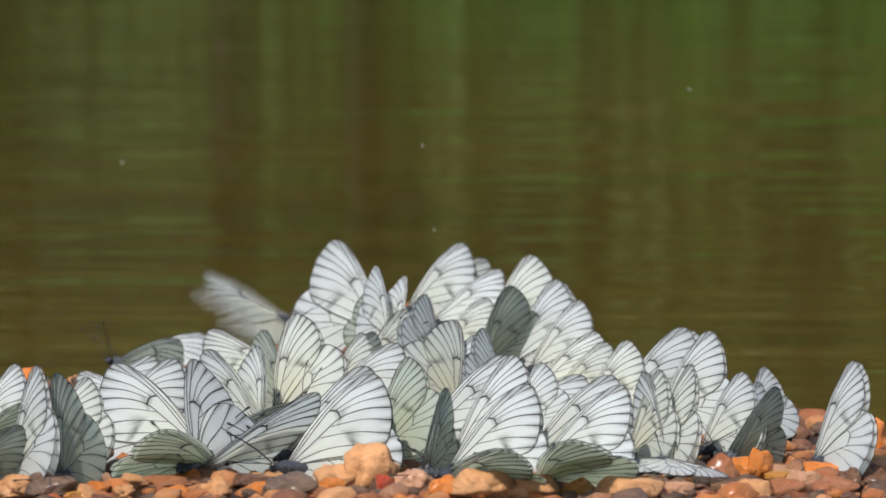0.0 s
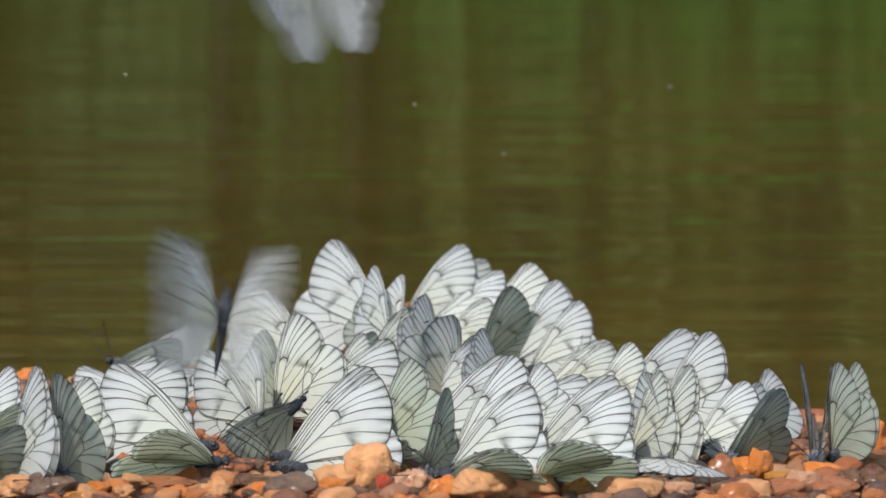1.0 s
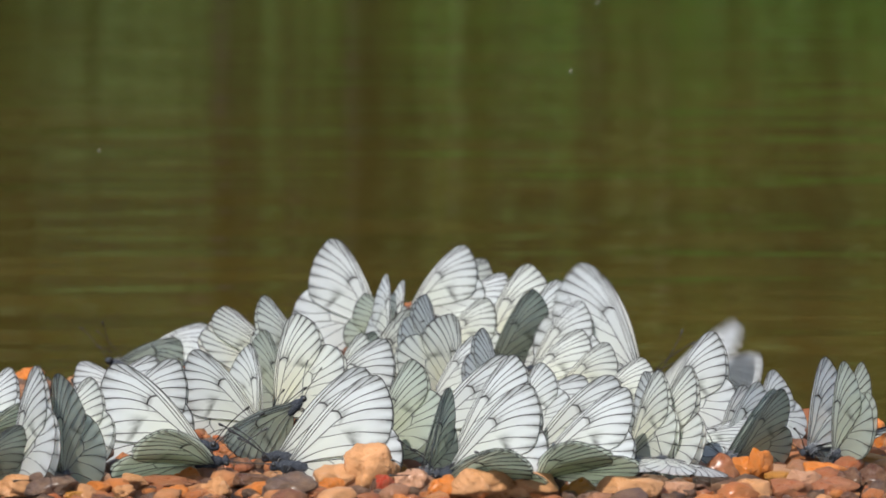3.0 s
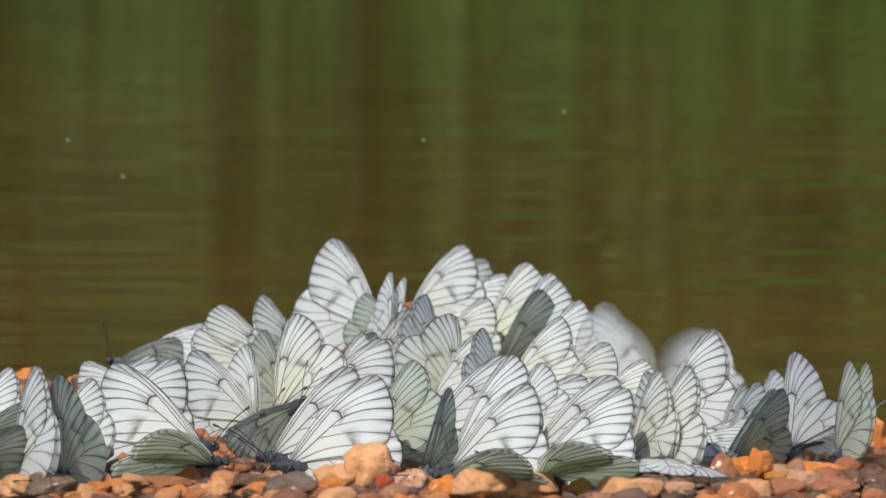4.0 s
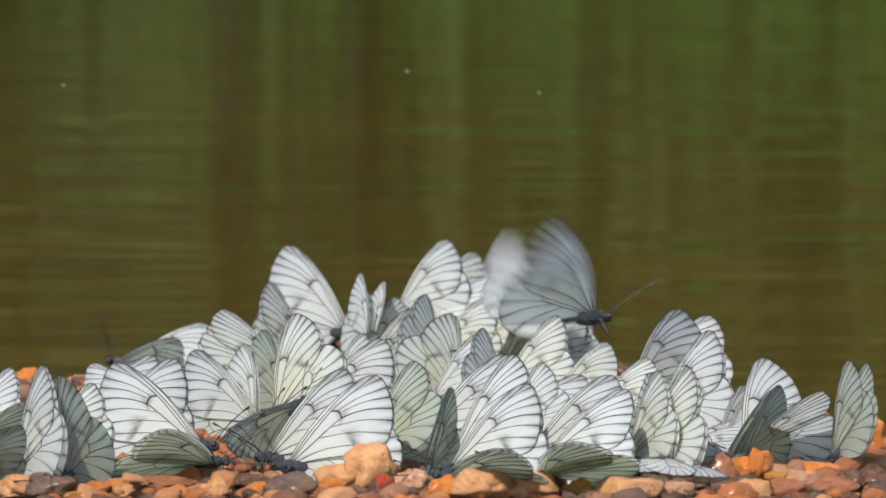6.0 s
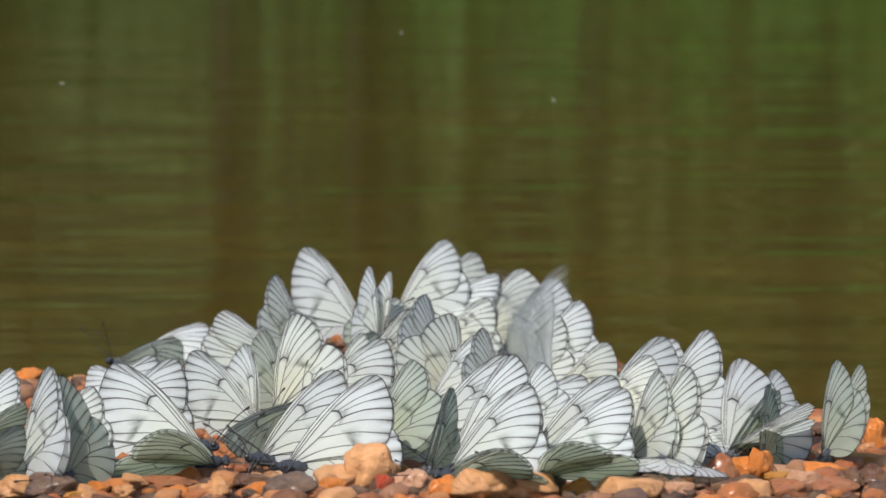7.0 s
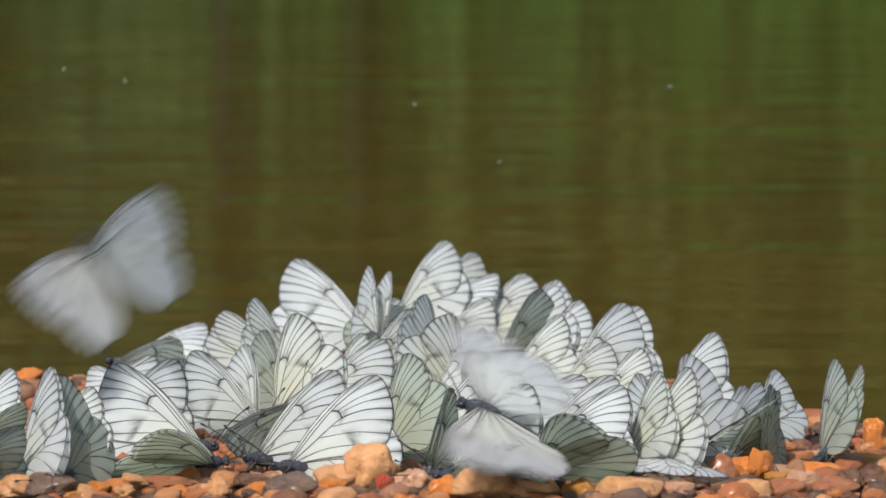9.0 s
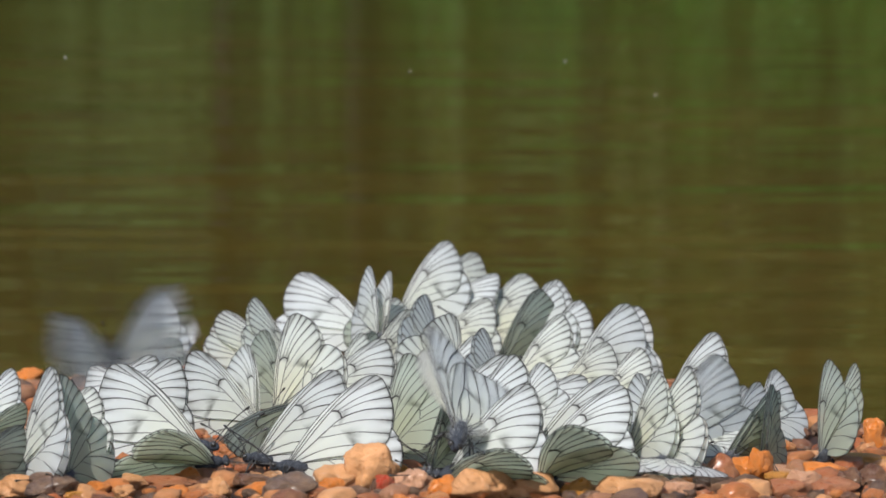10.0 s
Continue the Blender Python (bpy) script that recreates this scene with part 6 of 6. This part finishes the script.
    flap(b_f20, 118, 158, [(0, 10, -3, 160), (0.03, 30, 26, 150), (0.15, 10, 10, 134), (0.22, 50, 50, 134), (0.28, 10, 10, 107), (0.35, 50, 50, 107), (0.42, 10, 10, 107), (0.5, 2, 0, 107), (1, 2, 0, 120), (1.47, -4, -4, 123), (1.5, 2, 0, 109), (1.53, 16, 14, 95), (1.6, 4, 4, 109), (1.68, 40, 40, 109), (1.77, 4, 4, 118), (1.85, 40, 40, 118), (1.93, 4, 4, 118), (1.97, -4, -4, 132), (2, 3, 2, 118), (2.03, 17, 16, 104), (2.1, 4, 4, 118), (2.18, 40, 40, 118), (2.27, 4, 4, 118), (2.35, 40, 40, 118), (2.5, 0, 0, 118), (10, 0, 0, 118)])
    walk(b_f7[0], [(0, fly_at(-0.0560, 0.1300, 0.0050, -20, -34, -10)),
        (9.45, fly_at(-0.0560, 0.1300, 0.0050, -20, -34, -10)),
        (9.6, fly_at(-0.0572, 0.15, 0.0205, -20.8, -39.7, 8)),
        (9.7, fly_at(-0.0612, 0.15, 0.0302, -24.1, -71, 32.7)),
        (9.8, fly_at(-0.0615, 0.14, 0.0377, -27.3, -102.3, 57.3)),
        (9.85, fly_at(-0.0669, 0.135, 0.0286, -9.9, -111.2, 91.7)),
        (9.9, fly_at(-0.0723, 0.13, 0.0195, 7.6, -120.1, 126.2)),
        (10, fly_at(-0.0932, 0.12, 0.0142, 20.1, -95.8, 122.4))])
    flap(b_f7, 150, 182, [(0, 0, 0, 142), (9.45, 0, 0, 142), (9.55, 15, 15, 127), (9.62, 60, 60, 127), (9.68, 15, 15, 67), (9.75, 60, 60, 67), (9.77, 74, 66, 67), (9.8, 88, 80, 67), (9.83, 102, 94, 67), (9.87, 26, 53, 38), (9.9, 40, 67, 38), (9.93, 54, 81, 38), (9.97, 61, 74, 55), (10, 75, 88, 55)])
    walk(midge_a, [(0, pose(-0.0031, 0.42, 0.0239, 0, 0, 0)), (0.2, pose(0.0015, 0.42, 0.0289, 0, 0, 40)), (0.5, pose(0.0077, 0.42, 0.0352, 0, 0, 0)), (1, pose(0.0209, 0.42, 0.0501, 0, 0, 40)), (1.5, pose(0.0321, 0.42, 0.0637, 0, 0, 0)), (2.2, pose(0.0436, 0.42, 0.0839, 0, 0, 40)), (3.2, pose(0.0609, 0.42, 0.1186, 0, 0, 0)), (3.3, pose(0.0992, 0.42, 0.1417, 0, 0, 40)), (7, pose(-0.0546, 0.42, 0.1417, 0, 0, 0)), (7.6, pose(-0.0279, 0.42, -0.0053, 0, 0, 40)), (8, pose(-0.0056, 0.42, 0.02, 0, 0, 0)), (8.5, pose(0.0062, 0.42, 0.0324, 0, 0, 40)), (9, pose(0.0193, 0.42, 0.0474, 0, 0, 0)), (9.5, pose(0.0313, 0.42, 0.0637, 0, 0, 40)), (10, pose(0.0417, 0.42, 0.082, 0, 0, 0))])
    walk(midge_b, [(0, pose(-0.007, 0.42, 0.053, 0, 0, 0)), (1, pose(-0.0095, 0.42, 0.0671, 0, 0, 40)), (2, pose(-0.0124, 0.42, 0.0801, 0, 0, 0)), (2.5, pose(-0.0141, 0.42, 0.089, 0, 0, 40)), (3.2, pose(-0.0162, 0.42, 0.1148, 0, 0, 0)), (3.6, pose(-0.0046, 0.42, 0.1148, 0, 0, 40)), (4, pose(-0.0066, 0.42, 0.0549, 0, 0, 0)), (4.5, pose(-0.0075, 0.42, 0.0594, 0, 0, 40)), (5.5, pose(-0.0098, 0.42, 0.0712, 0, 0, 0)), (6.5, pose(-0.0139, 0.42, 0.0859, 0, 0, 40)), (7, pose(-0.0143, 0.42, 0.0917, 0, 0, 0)), (7.5, pose(0.0021, 0.42, 0.0938, 0, 0, 40)), (8, pose(-0.0066, 0.42, 0.0549, 0, 0, 0)), (9, pose(-0.0095, 0.42, 0.0671, 0, 0, 40)), (10, pose(-0.0112, 0.42, 0.0785, 0, 0, 0))])
    walk(midge_c, [(0, pose(-0.1098, 0.42, 0.0472, 0, 0, 0)), (1, pose(-0.1085, 0.42, 0.0774, 0, 0, 40)), (1.8, pose(-0.1072, 0.42, 0.1032, 0, 0, 0)), (2.2, pose(-0.1067, 0.42, 0.1186, 0, 0, 40)), (3.4, pose(-0.1125, 0.42, 0.1186, 0, 0, 0)), (3.8, pose(-0.1103, 0.42, 0.0394, 0, 0, 40)), (4.5, pose(-0.1092, 0.42, 0.0637, 0, 0, 0)), (5.5, pose(-0.1078, 0.42, 0.0969, 0, 0, 40)), (6.2, pose(-0.1067, 0.42, 0.1186, 0, 0, 0)), (7.4, pose(-0.1125, 0.42, 0.1186, 0, 0, 40)), (7.9, pose(-0.1102, 0.42, 0.0452, 0, 0, 0)), (9, pose(-0.1087, 0.42, 0.0751, 0, 0, 40)), (10, pose(-0.1068, 0.42, 0.1052, 0, 0, 0))])
    walk(midge_d, [(0, pose(0.0994, 0.42, 0.1148, 0, 0, 0)), (1, pose(-0.1638, 0.42, -0.0131, 0, 0, 40)), (1.6, pose(-0.1308, 0.42, -0.0209, 0, 0, 0)), (1.9, pose(-0.1226, 0.42, -0.0077, 0, 0, 40)), (2.3, pose(-0.1213, 0.42, 0.0181, 0, 0, 0)), (2.5, pose(-0.1186, 0.42, 0.0315, 0, 0, 40)), (2.8, pose(-0.1168, 0.42, 0.0491, 0, 0, 0)), (4, pose(-0.1283, 0.42, 0.0549, 0, 0, 40)), (5.5, pose(-0.1296, 0.42, 0.0727, 0, 0, 0)), (7, pose(-0.1301, 0.42, 0.0743, 0, 0, 40)), (10, pose(-0.1289, 0.42, 0.0832, 0, 0, 0))])
    walk(midge_e, [(0, pose(0.0842, 0.42, 0.0724, 0, 0, 0)), (1, pose(0.0776, 0.42, 0.0733, 0, 0, 40)), (2.5, pose(0.0459, 0.42, 0.0834, 0, 0, 0)), (4, pose(0.0417, 0.42, 0.0646, 0, 0, 40)), (5.5, pose(0.0313, 0.42, 0.072, 0, 0, 0)), (7, pose(0.0379, 0.42, 0.0685, 0, 0, 40)), (7.5, pose(0.0394, 0.42, 0.0722, 0, 0, 0)), (9, pose(0.0776, 0.42, 0.0733, 0, 0, 40)), (10, pose(0.0726, 0.42, 0.0704, 0, 0, 0))])


motions()
